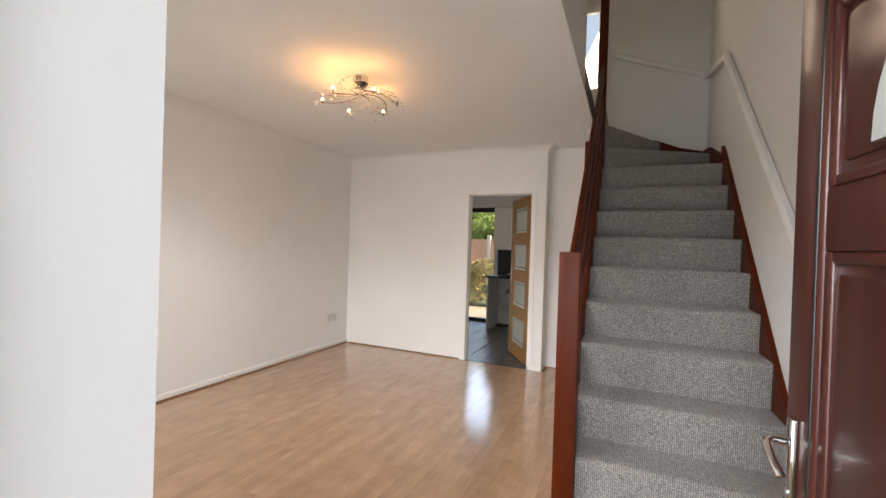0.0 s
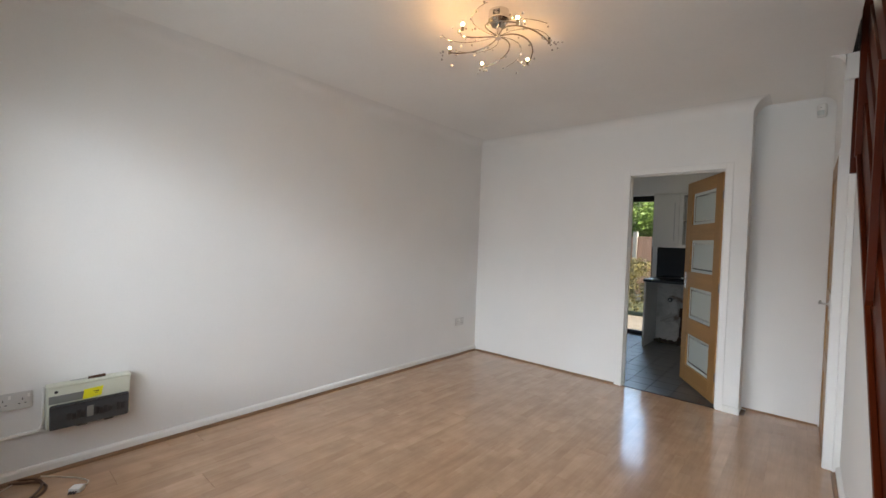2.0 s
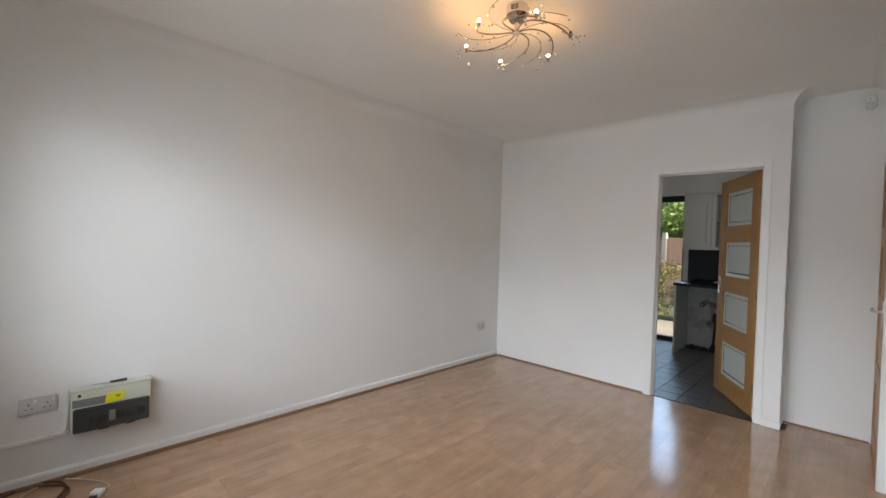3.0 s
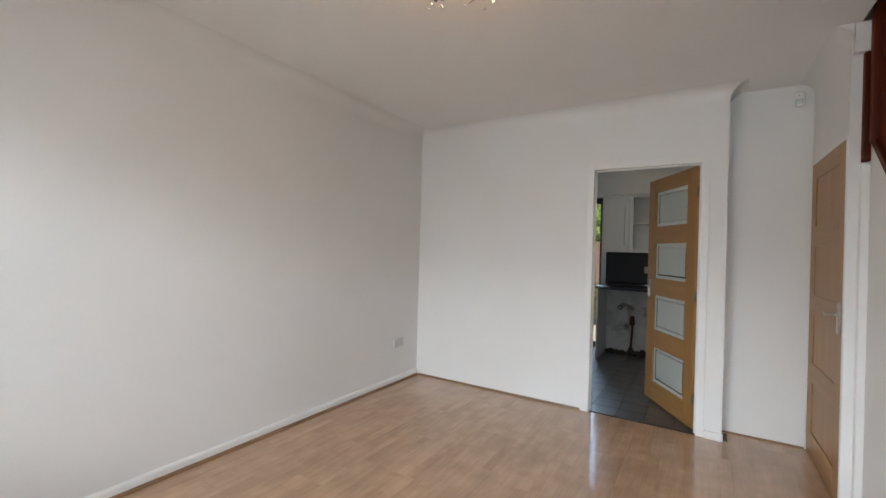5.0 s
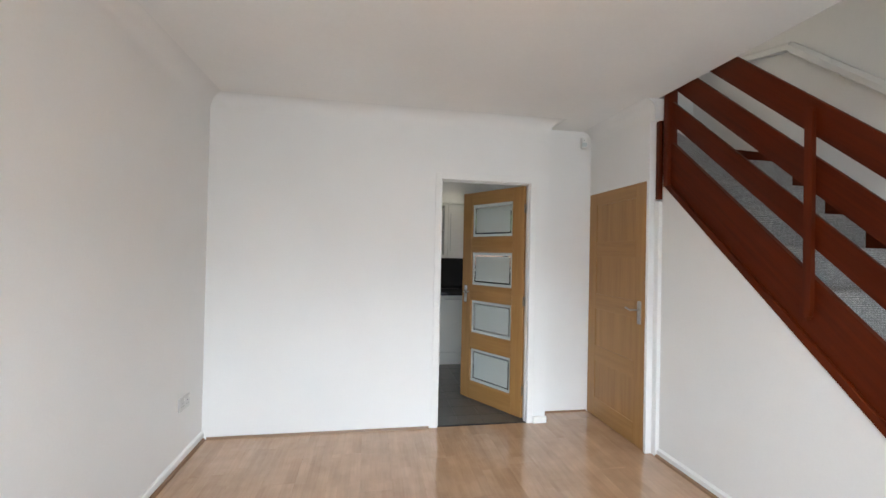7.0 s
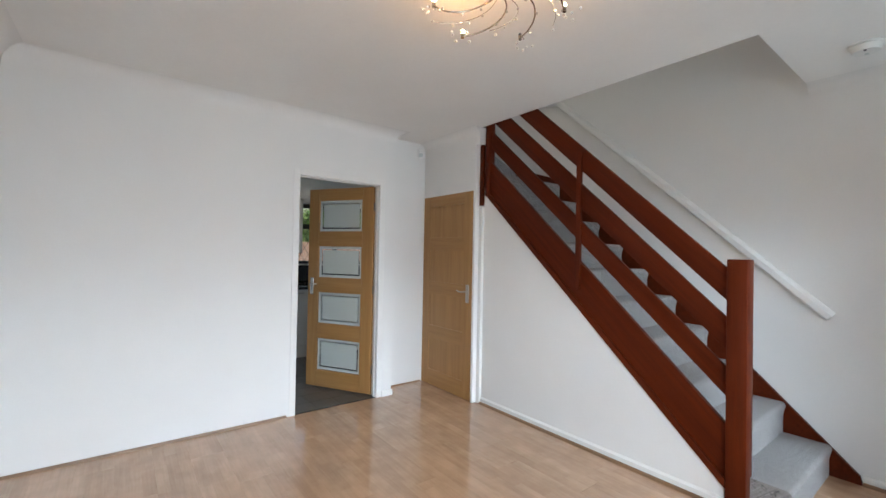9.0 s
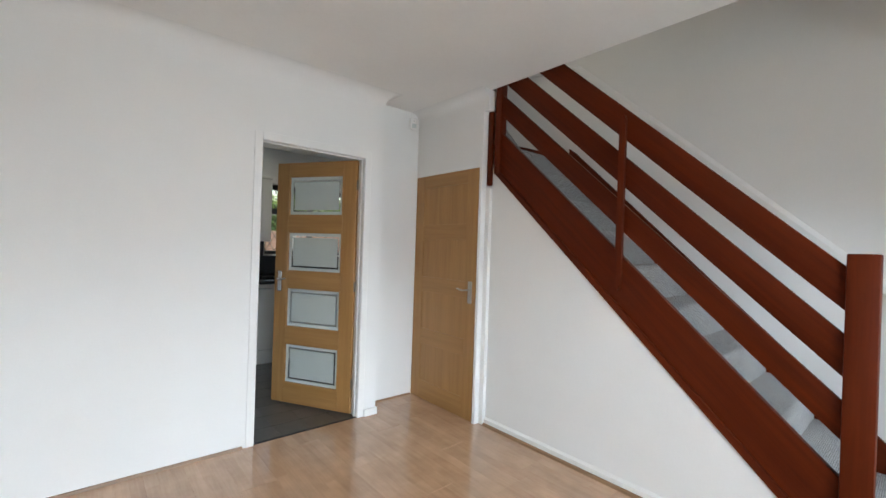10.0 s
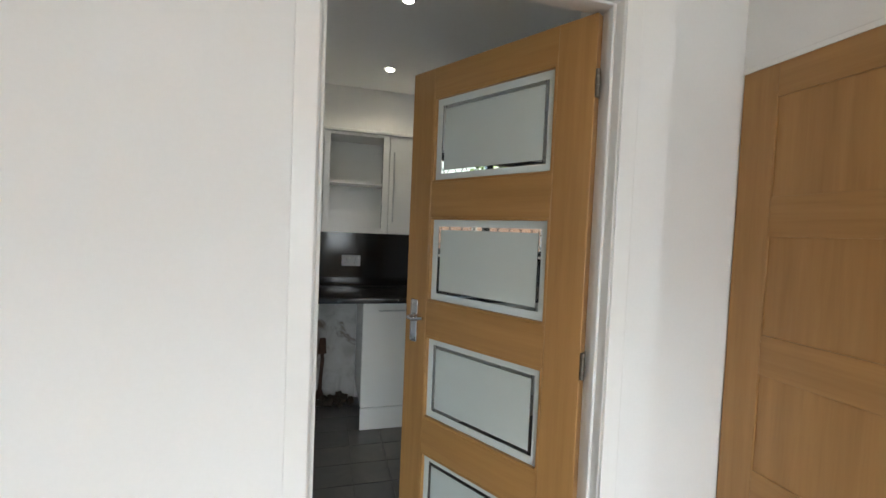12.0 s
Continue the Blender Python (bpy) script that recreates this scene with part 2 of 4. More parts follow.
MAHOGANY_X = timber("red mahogany stain", (0.038, 0.0050, 0.0014), (0.080, 0.0112, 0.0022), (0.118, 0.0180, 0.0036), "x", 0.44, 50, 0.0, 0.12)
ROSEWOOD = timber("rosewood foil", (0.035, 0.007, 0.005), (0.075, 0.014, 0.010), (0.11, 0.022, 0.014), "z", 0.34, 45, 0.22)
OAK = timber("oak veneer", (0.27, 0.130, 0.040), (0.355, 0.179, 0.057), (0.42, 0.226, 0.080), "z", 0.42, 55, 0.1)
OAK_X = timber("oak veneer crosswise", (0.262, 0.126, 0.039), (0.347, 0.175, 0.055), (0.412, 0.221, 0.078), "x", 0.42, 55, 0.1)
LAMINATE = laminate_material()
UNDERLAY = painted("brown underlay", (0.14, 0.085, 0.05), 0.8)
CARPET = carpet_material()
SLATE = slate_material()
GROUT = painted("grey grout", (0.085, 0.082, 0.08), 0.9)
HINGE = metal("dull bronze hinge", (0.20, 0.18, 0.155), 0.4)
ARM_CHROME = metal("darkened chrome", (0.36, 0.33, 0.29), 0.18)
CHROME = metal("polished chrome", (0.78, 0.77, 0.76), 0.12)
SATIN = metal("satin nickel", (0.52, 0.50, 0.47), 0.30)
STEEL = metal("brushed steel", (0.55, 0.55, 0.54), 0.32)
CLEAR = glass("clear glass", (0.96, 0.98, 0.97), 0.0, 1.0)
FROST = painted("etched glass", (0.49, 0.535, 0.51), 0.32, 120, 0.02, 4.0, 0.0002, 0.1)
FROST_EDGE = painted("etched glass border", (0.56, 0.61, 0.60), 0.38, 120, 0.02, 4.0, 0.0002, 0.1)
KITCHEN_WHITE = painted("white gloss kitchen front", (0.74, 0.735, 0.70), 0.18, 60, 0.015, 3.0, 0.0002, 0.08)
WORKTOP = painted("black speckled worktop", (0.022, 0.022, 0.024), 0.22, 220, 0.5, 6.0, 0.0002, 0.1)
SPLASH = painted("black glass splashback", (0.008, 0.008, 0.009), 0.09, 40, 0.1, 3.0, 0.0001, 0.05)
BLACK_FRAME = painted("black window frame", (0.022, 0.021, 0.022), 0.35, 60, 0.1, 6.0, 0.0003, 0.15)
BARE_PLASTER = stained_plaster()
RUBBLE = painted("dark brown rubble", (0.075, 0.055, 0.04), 0.95, 40, 0.4, 12.0, 0.003, 0.6)
RUST = painted("rusty stain", (0.085, 0.04, 0.022), 0.9, 40, 0.3, 12.0, 0.002, 0.5)
CABLE_DARK = painted("brown rubber cable", (0.12, 0.055, 0.026), 0.5)
FLEX_CREAM = painted("cream flex", (0.62, 0.52, 0.40), 0.45)
BULB = glowing("lit halogen capsule", (1.0, 0.72, 0.34), 38.0)
SPOT = glowing("lit downlight", (1.0, 0.95, 0.85), 14.0)
BEADS = glass("clear crystal bead", (1, 0.98, 0.94), 0.04, 0.55, 1.5)
PAVING = painted("buff paving", (0.33, 0.29, 0.235), 0.9, 30, 0.15, 3.0, 0.003, 0.6)
GROUND = painted("worn lawn and soil", (0.10, 0.115, 0.05), 0.95, 25, 0.35, 1.5, 0.01, 0.8)
FENCE_WOOD = timber("red-brown fence board", (0.34, 0.18, 0.13), (0.46, 0.27, 0.20), (0.56, 0.36, 0.28), "z", 0.85, 40)
CONCRETE = painted("pale concrete", (0.48, 0.46, 0.43), 0.9, 40, 0.1, 5.0, 0.002, 0.5)
BRICKWORK = painted("brown brickwork", (0.26, 0.15, 0.11), 0.9, 14, 0.25, 2.0, 0.003, 0.5)
LEAF_TREE = leaf_material("tree leaf", (0.07, 0.14, 0.025), (0.26, 0.40, 0.085))
LEAF_BUSH = leaf_material("shrub leaf", (0.035, 0.04, 0.012), (0.33, 0.28, 0.09))
BARK = painted("bark", (0.10, 0.075, 0.05), 0.9, 20, 0.3, 4.0, 0.006, 0.7)
LEAD = painted("lead strip", (0.05, 0.05, 0.052), 0.5)


# ---- building helpers ----
def box(bm, x0, x1, y0, y1, z0, z1, bevel=0.0, segments=1):
    r = bmesh.ops.create_cube(bm, size=1.0)
    vs = r["verts"]
    for v in vs:
        v.co = Vector(((x0 + x1) / 2 + v.co.x * (x1 - x0), (y0 + y1) / 2 + v.co.y * (y1 - y0), (z0 + z1) / 2 + v.co.z * (z1 - z0)))
    if bevel:
        es = list({e for v in vs for e in v.link_edges})
        bmesh.ops.bevel(bm, geom=es, offset=bevel, segments=segments, profile=0.5, affect="EDGES")
    return bm


def boxes(*args, bevel=0.0, segments=1):
    bm = bmesh.new()
    for a in args:
        box(bm, *a, bevel=bevel, segments=segments)
    return bm


def rod(bm, a, b, r0, r1=None, sides=12):
    a, b = Vector(a), Vector(b)
    d = b - a
    m = Matrix.Translation((a + b) / 2) @ d.to_track_quat("Z", "Y").to_matrix().to_4x4()
    bmesh.ops.create_cone(bm, cap_ends=True, segments=sides, radius1=r0, radius2=r0 if r1 is None else r1, depth=d.length, matrix=m)
    return bm


def ball(bm, at, r, sub=2):
    bmesh.ops.create_icosphere(bm, subdivisions=sub, radius=r, matrix=Matrix.Translation(at))
    return bm


def tube(points, r, sides=8):
    """A round bar along a run of points."""
    bm = bmesh.new()
    pts = [Vector(p) for p in points]
    rings = []
    for i, p in enumerate(pts):
        d = (pts[min(i + 1, len(pts) - 1)] - pts[max(i - 1, 0)]).normalized()
        q = d.to_track_quat("Z", "Y")
        rings.append([bm.verts.new(p + q @ Vector((r * math.cos(2 * math.pi * k / sides), r * math.sin(2 * math.pi * k / sides), 0))) for k in range(sides)])
    for a, b in zip(rings, rings[1:]):
        for k in range(sides):
            bm.faces.new((a[k], a[(k + 1) % sides], b[(k + 1) % sides], b[k]))
    bm.faces.new(rings[0][::-1])
    bm.faces.new(rings[-1])
    return bm


def prism(profile, axis, lo, hi):
    """A flat outline pulled along an axis. profile: pairs in the two other axes, in order."""
    bm = bmesh.new()
    def at(u, v, w):
        return {"x": (w, u, v), "y": (u, w, v), "z": (u, v, w)}[axis]
    a = [bm.verts.new(at(u, v, lo)) for u, v in profile]
    b = [bm.verts.new(at(u, v, hi)) for u, v in profile]
    n = len(profile)
    for i in range(n):
        bm.faces.new((a[i], a[(i + 1) % n], b[(i + 1) % n], b[i]))
    bm.faces.new(a)
    bm.faces.new(b)
    bmesh.ops.recalc_face_normals(bm, faces=bm.faces)
    return bm


def mesh_of(name, bm, material, smooth=False):
    me = bpy.data.meshes.new(name)
    bmesh.ops.recalc_face_normals(bm, faces=bm.faces)
    bm.to_mesh(me)
    bm.free()
    me.materials.append(material)
    if smooth:
        for f in me.polygons:
            f.use_smooth = True
        me.set_sharp_from_angle(angle=radians(40))
    return me


def part(name, bm, material, parent, label="", smooth=False, m=None):
    ob = new(name, mesh_of(name, bm, material, smooth))
    ob.parent = parent
    if m is not None:
        ob.matrix_basis = m
    return tagged(ob, label)


def thing(name, m, label, category, group="", kind=""):
    ob = new(name)
    ob.matrix_basis = m
    ob.empty_display_size = 0.1
    return tagged(ob, label, category, group, kind)


def solid(name, bm, material, label, category, kind="", smooth=False, group=""):
    return tagged(new(name, mesh_of(name, bm, material, smooth)), label, category, group, kind)


def setting(name, bm, material, label, category, smooth=False):
    return solid(name, bm, material, label, category, "structure", smooth)


# ---- plan ----
LEFT, RIGHT = -3.442, 0.760          # long side walls
FRONT, BACK = 0.218, 4.600           # living room
RECESS = 4.800                       # back of the recess and of the stairs
CEIL = 2.530
WELL_X, WELL_Y = -0.262, 1.840       # edge of the stair opening in the ceiling
CUP = -0.290                         # face of the cupboard front
UNDER = -0.215                       # face of the wall under the stairs
DOOR_L, DOOR_R, DOOR_H = -1.695, -0.945, 1.996
PILLAR = -0.782                      # corner of the recess
KITCHEN, FAR = 4.700, 7.050          # kitchen from wall to wall
K_RIGHT = 1.300
RISE, GOING, FIRST = 0.2106, 0.2262, 1.780
LANDING = 13 * RISE
TOP = 5.05

# ---- floors ----
floor = setting("floor", boxes((LEFT - 0.1, RIGHT + 0.1, -0.07, 4.615, -0.12, -0.009), (-0.79, RIGHT + 0.1, 4.615, RECESS + 0.05, -0.12, -0.009)), UNDERLAY, "light beech three-strip laminate flooring throughout the living room", "floor")
kitchen_floor = setting("kitchen_floor", boxes((LEFT - 0.1, -0.79, 4.615, 7.36, -0.12, -0.008), (-0.79, K_RIGHT, RECESS + 0.05, 7.36, -0.12, -0.008)), GROUT, "dark slate-effect tiled kitchen floor with grey joints", "floor")

# ---- walls ----
setting("wall_left", boxes((LEFT - 0.25, LEFT, -0.07, 7.40, -0.1, TOP)), WALL, "long white emulsioned party wall with soft daylight on it", "wall")
setting("wall_right", boxes((RIGHT, RIGHT + 0.25, -0.07, RECESS + 0.05, -0.1, TOP)), WALL, "white emulsioned wall beside the carpeted staircase", "wall")
# front wall, with the window and the entrance
setting("wall_front", boxes(
    (LEFT, -3.05, -0.07, FRONT, -0.1, TOP), (-1.05, -0.478, -0.07, FRONT, -0.1, TOP),
    (-3.05, -1.05, -0.07, FRONT, -0.1, 0.78), (-3.05, -1.05, -0.07, FRONT, 2.18, TOP),
    (-0.478, 0.52, -0.07, FRONT, 2.10, TOP), (0.52, RIGHT, -0.07, FRONT, -0.1, TOP)), REVEAL, "white painted front wall with a deep door reveal", "wall")
# back wall, with the kitchen doorway and the pillar beside it
setting("wall_back", boxes(
    (LEFT, DOOR_L - 0.03, BACK, KITCHEN, -0.1, CEIL), (DOOR_L - 0.03, DOOR_R + 0.03, BACK, KITCHEN, DOOR_H + 0.03, CEIL),
    (DOOR_R + 0.03, PILLAR, BACK, KITCHEN, -0.1, CEIL), (PILLAR - 0.1, PILLAR, KITCHEN, RECESS + 0.1, -0.1, CEIL)), WALL, "white emulsioned back wall around the kitchen doorway", "wall")
setting("wall_recess", boxes((PILLAR, RIGHT, RECESS, RECESS + 0.1, -0.1, LANDING)), WALL, "white wall at the back of a shallow recess", "wall")
# front of the cupboard under the stairs
setting("wall_cupboard", boxes(
    (CUP, UNDER - 0.002, 3.980, 4.008, 0.0, CEIL), (CUP + 0.004, UNDER - 0.002, 3.936, 3.979, 2.378, CEIL), (CUP, UNDER - 0.002, 4.008, RECESS, 1.962, CEIL)), WALL, "white wall around the oak cupboard door", "wall")


def stair_line(y):
    return (y - FIRST) * RISE / GOING + RISE


_lo, _hi = 1.99, 3.980
setting("wall_under_stairs", prism([(_lo, 0.0), (_hi, 0.0), (_hi, 0.148 + (_hi - 2.0) * RISE / GOING), (_lo, 0.139)], "x", UNDER, UNDER + 0.04), WALL, "white triangular wall under the dark staircase string", "wall")

# ---- upper storey around the stair opening ----
setting("wall_stairwell", boxes((WELL_X - 0.1, WELL_X, WELL_Y - 0.1, 3.05, CEIL + 0.02, TOP), (WELL_X, RIGHT, WELL_Y - 0.1, WELL_Y, CEIL + 0.02, TOP)), WALL, "white upper wall beside the stair opening", "wall")
setting("wall_landing_back", boxes(
    (-2.2, -0.55, RECESS, RECESS + 0.1, LANDING, TOP), (-0.27, RIGHT, RECESS, RECESS + 0.1, LANDING, TOP),
    (-0.55, -0.27, RECESS, RECESS + 0.1, LANDING, 3.14), (-0.55, -0.27, RECESS, RECESS + 0.1, 4.10, TOP)), WALL, "white landing wall with a tall window", "wall")
setting("wall_landing_side", boxes((-2.3, -2.2, 2.95, RECESS + 0.1, CEIL + 0.022, TOP), (-2.2, WELL_X - 0.1, 2.95, 3.05, CEIL + 0.02, TOP)), WALL, "white landing partition walls", "wall")
setting("landing_floor", boxes((-2.2, WELL_X - 0.005, 3.05, RECESS, CEIL + 0.025, LANDING - 0.004)), CARPET, "grey carpeted landing floor at the head of the stairs", "floor")
setting("ceiling_upper", boxes((-2.3, RIGHT + 0.1, WELL_Y - 0.1, RECESS + 0.1, TOP, TOP + 0.1)), CEILING, "white ceiling above the stairs and landing", "ceiling")

# ---- ceilings ----
setting("ceiling", boxes((LEFT, WELL_X, FRONT, KITCHEN, CEIL, CEIL + 0.02), (WELL_X, RIGHT, FRONT, WELL_Y, CEIL, CEIL + 0.02), (WELL_X - 0.62, WELL_X, KITCHEN, RECESS, CEIL, CEIL + 0.02)), CEILING, "plain white living room ceiling with an opening for the stairs", "ceiling")
setting("kitchen_ceiling", boxes((LEFT, -0.80, KITCHEN, FAR + 0.3, 2.48, 2.52), (-0.80, K_RIGHT, RECESS + 0.1, FAR + 0.3, 2.48, 2.52)), CEILING, "white kitchen ceiling with recessed downlights", "ceiling")


def cove(name, axis, lo, hi, wall, into, label, mitre_lo=0.0, mitre_hi=0.0, r=0.105):
    """A hollow plaster cove between wall and ceiling. into: +1 or -1, the way out from the wall."""
    bm = bmesh.new()
    prof = [(0.0, 0.0), (0.0, -r)] + [(r - r * math.cos(a), -r + r * math.sin(a)) for a in [math.pi / 2 * k / 10 for k in range(1, 10)]] + [(r, 0.0)]
    rings = []
    for end, mit in ((lo, mitre_lo), (hi, mitre_hi)):
        ring = []
        for d, z in prof:
            w = end + mit * d
            ring.append(bm.verts.new((wall + into * d, w, CEIL + z) if axis == "y" else (w, wall + into * d, CEIL + z)))
        rings.append(ring)
    n = len(prof)
    for k in range(n):
        bm.faces.new((rings[0][k], rings[0][(k + 1) % n], rings[1][(k + 1) % n], rings[1][k]))
    bm.faces.new(rings[0])
    bm.faces.new(rings[1])
    return setting(name, bm, WALL, label, "cove", True)


cove("trim_cove_back", "x", LEFT, PILLAR, BACK, -1, "white concave plaster cove along the back wall", 1.0, 1.0)
cove("trim_cove_pillar", "y", BACK, RECESS, PILLAR, 1, "white plaster cove returning round the pillar", -1.0, 0.0)
cove("trim_cove_left", "y", FRONT, BACK, LEFT, 1, "white concave plaster cove along the party wall", 0.0, -1.0)
cove("trim_cove_cupboard", "y", 3.935, RECESS, CUP, -1, "white plaster cove above the cupboard door", 0.0, 0.0, 0.085)
cove("trim_cove_right", "y", FRONT, WELL_Y, RIGHT, -1, "white plaster cove by the stair opening", 0.0, 0.0, 0.085)

# ---- skirtings and beading ----
setting("baseboard_left", prism([(LEFT, 0.0), (LEFT + 0.016, 0.0), (LEFT + 0.016, 0.048), (LEFT + 0.011, 0.058), (LEFT, 0.062)], "y", FRONT, BACK), GLOSS, "low white gloss skirting board", "skirting")
setting("trim_bead_left", prism([(LEFT + 0.016, 0.0), (LEFT + 0.034, 0.0), (LEFT + 0.030, 0.012), (LEFT + 0.022, 0.017), (LEFT + 0.016, 0.018)], "y", FRONT, BACK - 0.016), BEAD, "brown quadrant bead along the skirting", "beading")
setting("trim_bead_back", prism([(BACK, 0.0), (BACK, 0.016), (BACK - 0.009, 0.014), (BACK - 0.015, 0.0)], "x", LEFT + 0.036, DOOR_L - 0.072), BEAD_X, "brown quadrant bead along the back wall", "beading")
setting("baseboard_under_stairs", prism([(UNDER, 0.0), (UNDER - 0.020, 0.0), (UNDER - 0.020, 0.045), (UNDER, 0.055)], "y", 2.01, 3.932), GLOSS, "low white skirting under the stairs", "skirting")
setting("trim_bead_under_stairs", prism([(UNDER - 0.020, 0.0), (UNDER - 0.040, 0.0), (UNDER - 0.033, 0.013), (UNDER - 0.020, 0.017)], "y", 2.01, 3.932), BEAD, "brown quadrant bead under the stairs", "beading")
setting("trim_bead_recess", prism([(RECESS, 0.0), (RECESS, 0.012), (RECESS - 0.010, 0.0)], "x", PILLAR + 0.005, CUP - 0.012), BEAD_X, "brown bead at the foot of the recess", "beading")

setting("baseboard_right", prism([(RIGHT, 0.0), (RIGHT - 0.016, 0.0), (RIGHT - 0.016, 0.048), (RIGHT - 0.011, 0.058), (RIGHT, 0.062)], "y", FRONT, 1.568), GLOSS, "low white gloss skirting board by the stairs", "skirting")
setting("trim_bead_right", prism([(RIGHT - 0.016, 0.0), (RIGHT - 0.034, 0.0), (RIGHT - 0.030, 0.012), (RIGHT - 0.022, 0.017), (RIGHT - 0.016, 0.018)], "y", FRONT, 1.568), BEAD, "brown quadrant bead by the stairs", "beading")
# out-of-view blocker that keeps side light off the front door reveal
setting("wall_reveal_shade", boxes((0.60, 0.75, -1.60, -0.072, -0.12, 2.6)), REVEAL, "unseen white wall added outside to shade the door reveal", "wall")

# ---- kitchen doorway lining and architrave ----
lining = thing("door_1", pose(DOOR_L, BACK, 0), "white gloss door lining and architrave of the kitchen doorway", "door frame", "", "structure")
W = DOOR_R - DOOR_L
part("jamb", boxes((-0.03, 0.0, -0.002, 0.104, 0, DOOR_H), bevel=0.003), GLOSS, lining)
part("jamb", boxes((W, W + 0.03, -0.002, 0.104, 0, DOOR_H), bevel=0.003), GLOSS, lining)
part("head", boxes((-0.03, W + 0.03, -0.002, 0.104, DOOR_H, DOOR_H + 0.03), bevel=0.003), GLOSS, lining)
part("stop", boxes((0.0, 0.009, 0.030, 0.055, 0, DOOR_H), bevel=0.002), GLOSS, lining)
part("stop", boxes((W - 0.009, W, 0.030, 0.055, 0, DOOR_H), bevel=0.002), GLOSS, lining)
part("stop", boxes((0.009, W - 0.009, 0.030, 0.055, DOOR_H - 0.009, DOOR_H), bevel=0.002), GLOSS, lining)
part("architrave", boxes((-0.054, -0.003, -0.009, -0.002, 0, DOOR_H + 0.054), bevel=0.003, segments=2), GLOSS, lining)
part("architrave", boxes((W + 0.003, W + 0.054, -0.009, -0.002, 0, DOOR_H + 0.054), bevel=0.003, segments=2), GLOSS, lining)
part("architrave", boxes((-0.003, W + 0.003, -0.009, -0.002, DOOR_H + 0.003, DOOR_H + 0.054), bevel=0.003, segments=2), GLOSS, lining)
part("plinth_board", boxes((W + 0.054, W + 0.170, -0.022, -0.001, 0, 0.055), bevel=0.003), GLOSS, lining)
part("threshold", prism([(0.008, 0.0), (0.011, 0.004), (0.026, 0.004), (0.030, 0.0)], "x", 0.0, W, ), DARK, lining, "dark threshold strip")


# ---- door leaves ----
PANEL_Z = [(1.545, 1.870), (1.085, 1.412), (0.625, 0.952), (0.160, 0.490)]


def lever(parent, x, side, z, t, flip=1, finish=CHROME, reach=0.092):
    """A lever handle on a long plate, on one face of a leaf. side: -1 or +1 along y."""
    y = side * t / 2
    h = part("handle", boxes((x - 0.020, x + 0.020, min(y, y + side * 0.008), max(y, y + side * 0.008), z - 0.085, z + 0.085), bevel=0.0075, segments=3), finish, parent, "lever handle on a long plate", True)
    part("lever", tube([(x, y + side * 0.006, z + 0.02), (x, y + side * 0.040, z + 0.02), (x + flip * 0.008, y + side * 0.048, z + 0.020), (x + flip * reach * 0.4, y + side * 0.050, z + 0.015), (x + flip * reach * 0.75, y + side * 0.049, z + 0.022), (x + flip * reach, y + side * 0.046, z + 0.026)], 0.0064, 10), finish, h, "", True)
    part("spindle_rose", rod(bmesh.new(), (x, y + side * 0.0075, z + 0.02), (x, y + side * 0.014, z + 0.02), 0.0125, 0.011, 16), finish, h, "", True)
    for dz in (-0.070, 0.070):
        part("screw", rod(bmesh.new(), (x, y + side * 0.0078, z + dz), (x, y + side * 0.0092, z + dz), 0.0035, None, 10), STEEL, h, "", True)
    return h


def door_leaf(name, m, w, h, glazed, label):
    """Oak leaf with four panels. Local x runs from the hinge to the lock, z up."""
    t = 0.040
    scale = h / 1.98
    leaf = thing(name, m, label, "door", "", "structure")
    s = 0.118
    part("stile", boxes((0, s, -t / 2, t / 2, 0, h), bevel=0.002), OAK, leaf)
    part("stile", boxes((w - s, w, -t / 2, t / 2, 0, h), bevel=0.002), OAK, leaf)
    zs = [(a * scale, b * scale) for a, b in PANEL_Z]
    edges = [h] + [v for a, b in zs for v in (b, a)] + [0]
    for i in range(0, len(edges), 2):
        part("rail", boxes((s, w - s, -t / 2, t / 2, edges[i + 1], edges[i]), bevel=0.0015), OAK_X, leaf)
    for a, b in zs:
        x0, x1 = s, w - s
        if not glazed:
            part("panel", boxes((x0, x1, -0.0125, 0.0125, a, b)), OAK, leaf)
        else:
            pane = part("pane", ring_bm(x0, x1, a, b, 0.034, 0.006), FROST_EDGE, leaf, "etched glass pane with a clear line round it")
            part("clear_line", ring_bm(x0 + 0.034, x1 - 0.034, a + 0.034, b - 0.034, 0.013, 0.006), CLEAR, pane)
            part("etched_centre", boxes((x0 + 0.047, x1 - 0.047, -0.003, 0.003, a + 0.047, b - 0.047)), FROST, pane)
            for sd in (-1, 1):
                yy = sorted((sd * 0.004, sd * 0.0195))
                part("glazing_bead", boxes((x0, x0 + 0.009, *yy, a, b), (x1 - 0.009, x1, *yy, a, b), (x0 + 0.009, x1 - 0.009, *yy, a, a + 0.009), (x0 + 0.009, x1 - 0.009, *yy, b - 0.009, b), bevel=0.001), OAK_X, leaf)
    return leaf


def ring_bm(x0, x1, z0, z1, w, t):
    return boxes((x0, x0 + w, -t / 2, t / 2, z0, z1), (x1 - w, x1, -t / 2, t / 2, z0, z1), (x0 + w, x1 - w, -t / 2, t / 2, z0, z0 + w), (x0 + w, x1 - w, -t / 2, t / 2, z1 - w, z1))


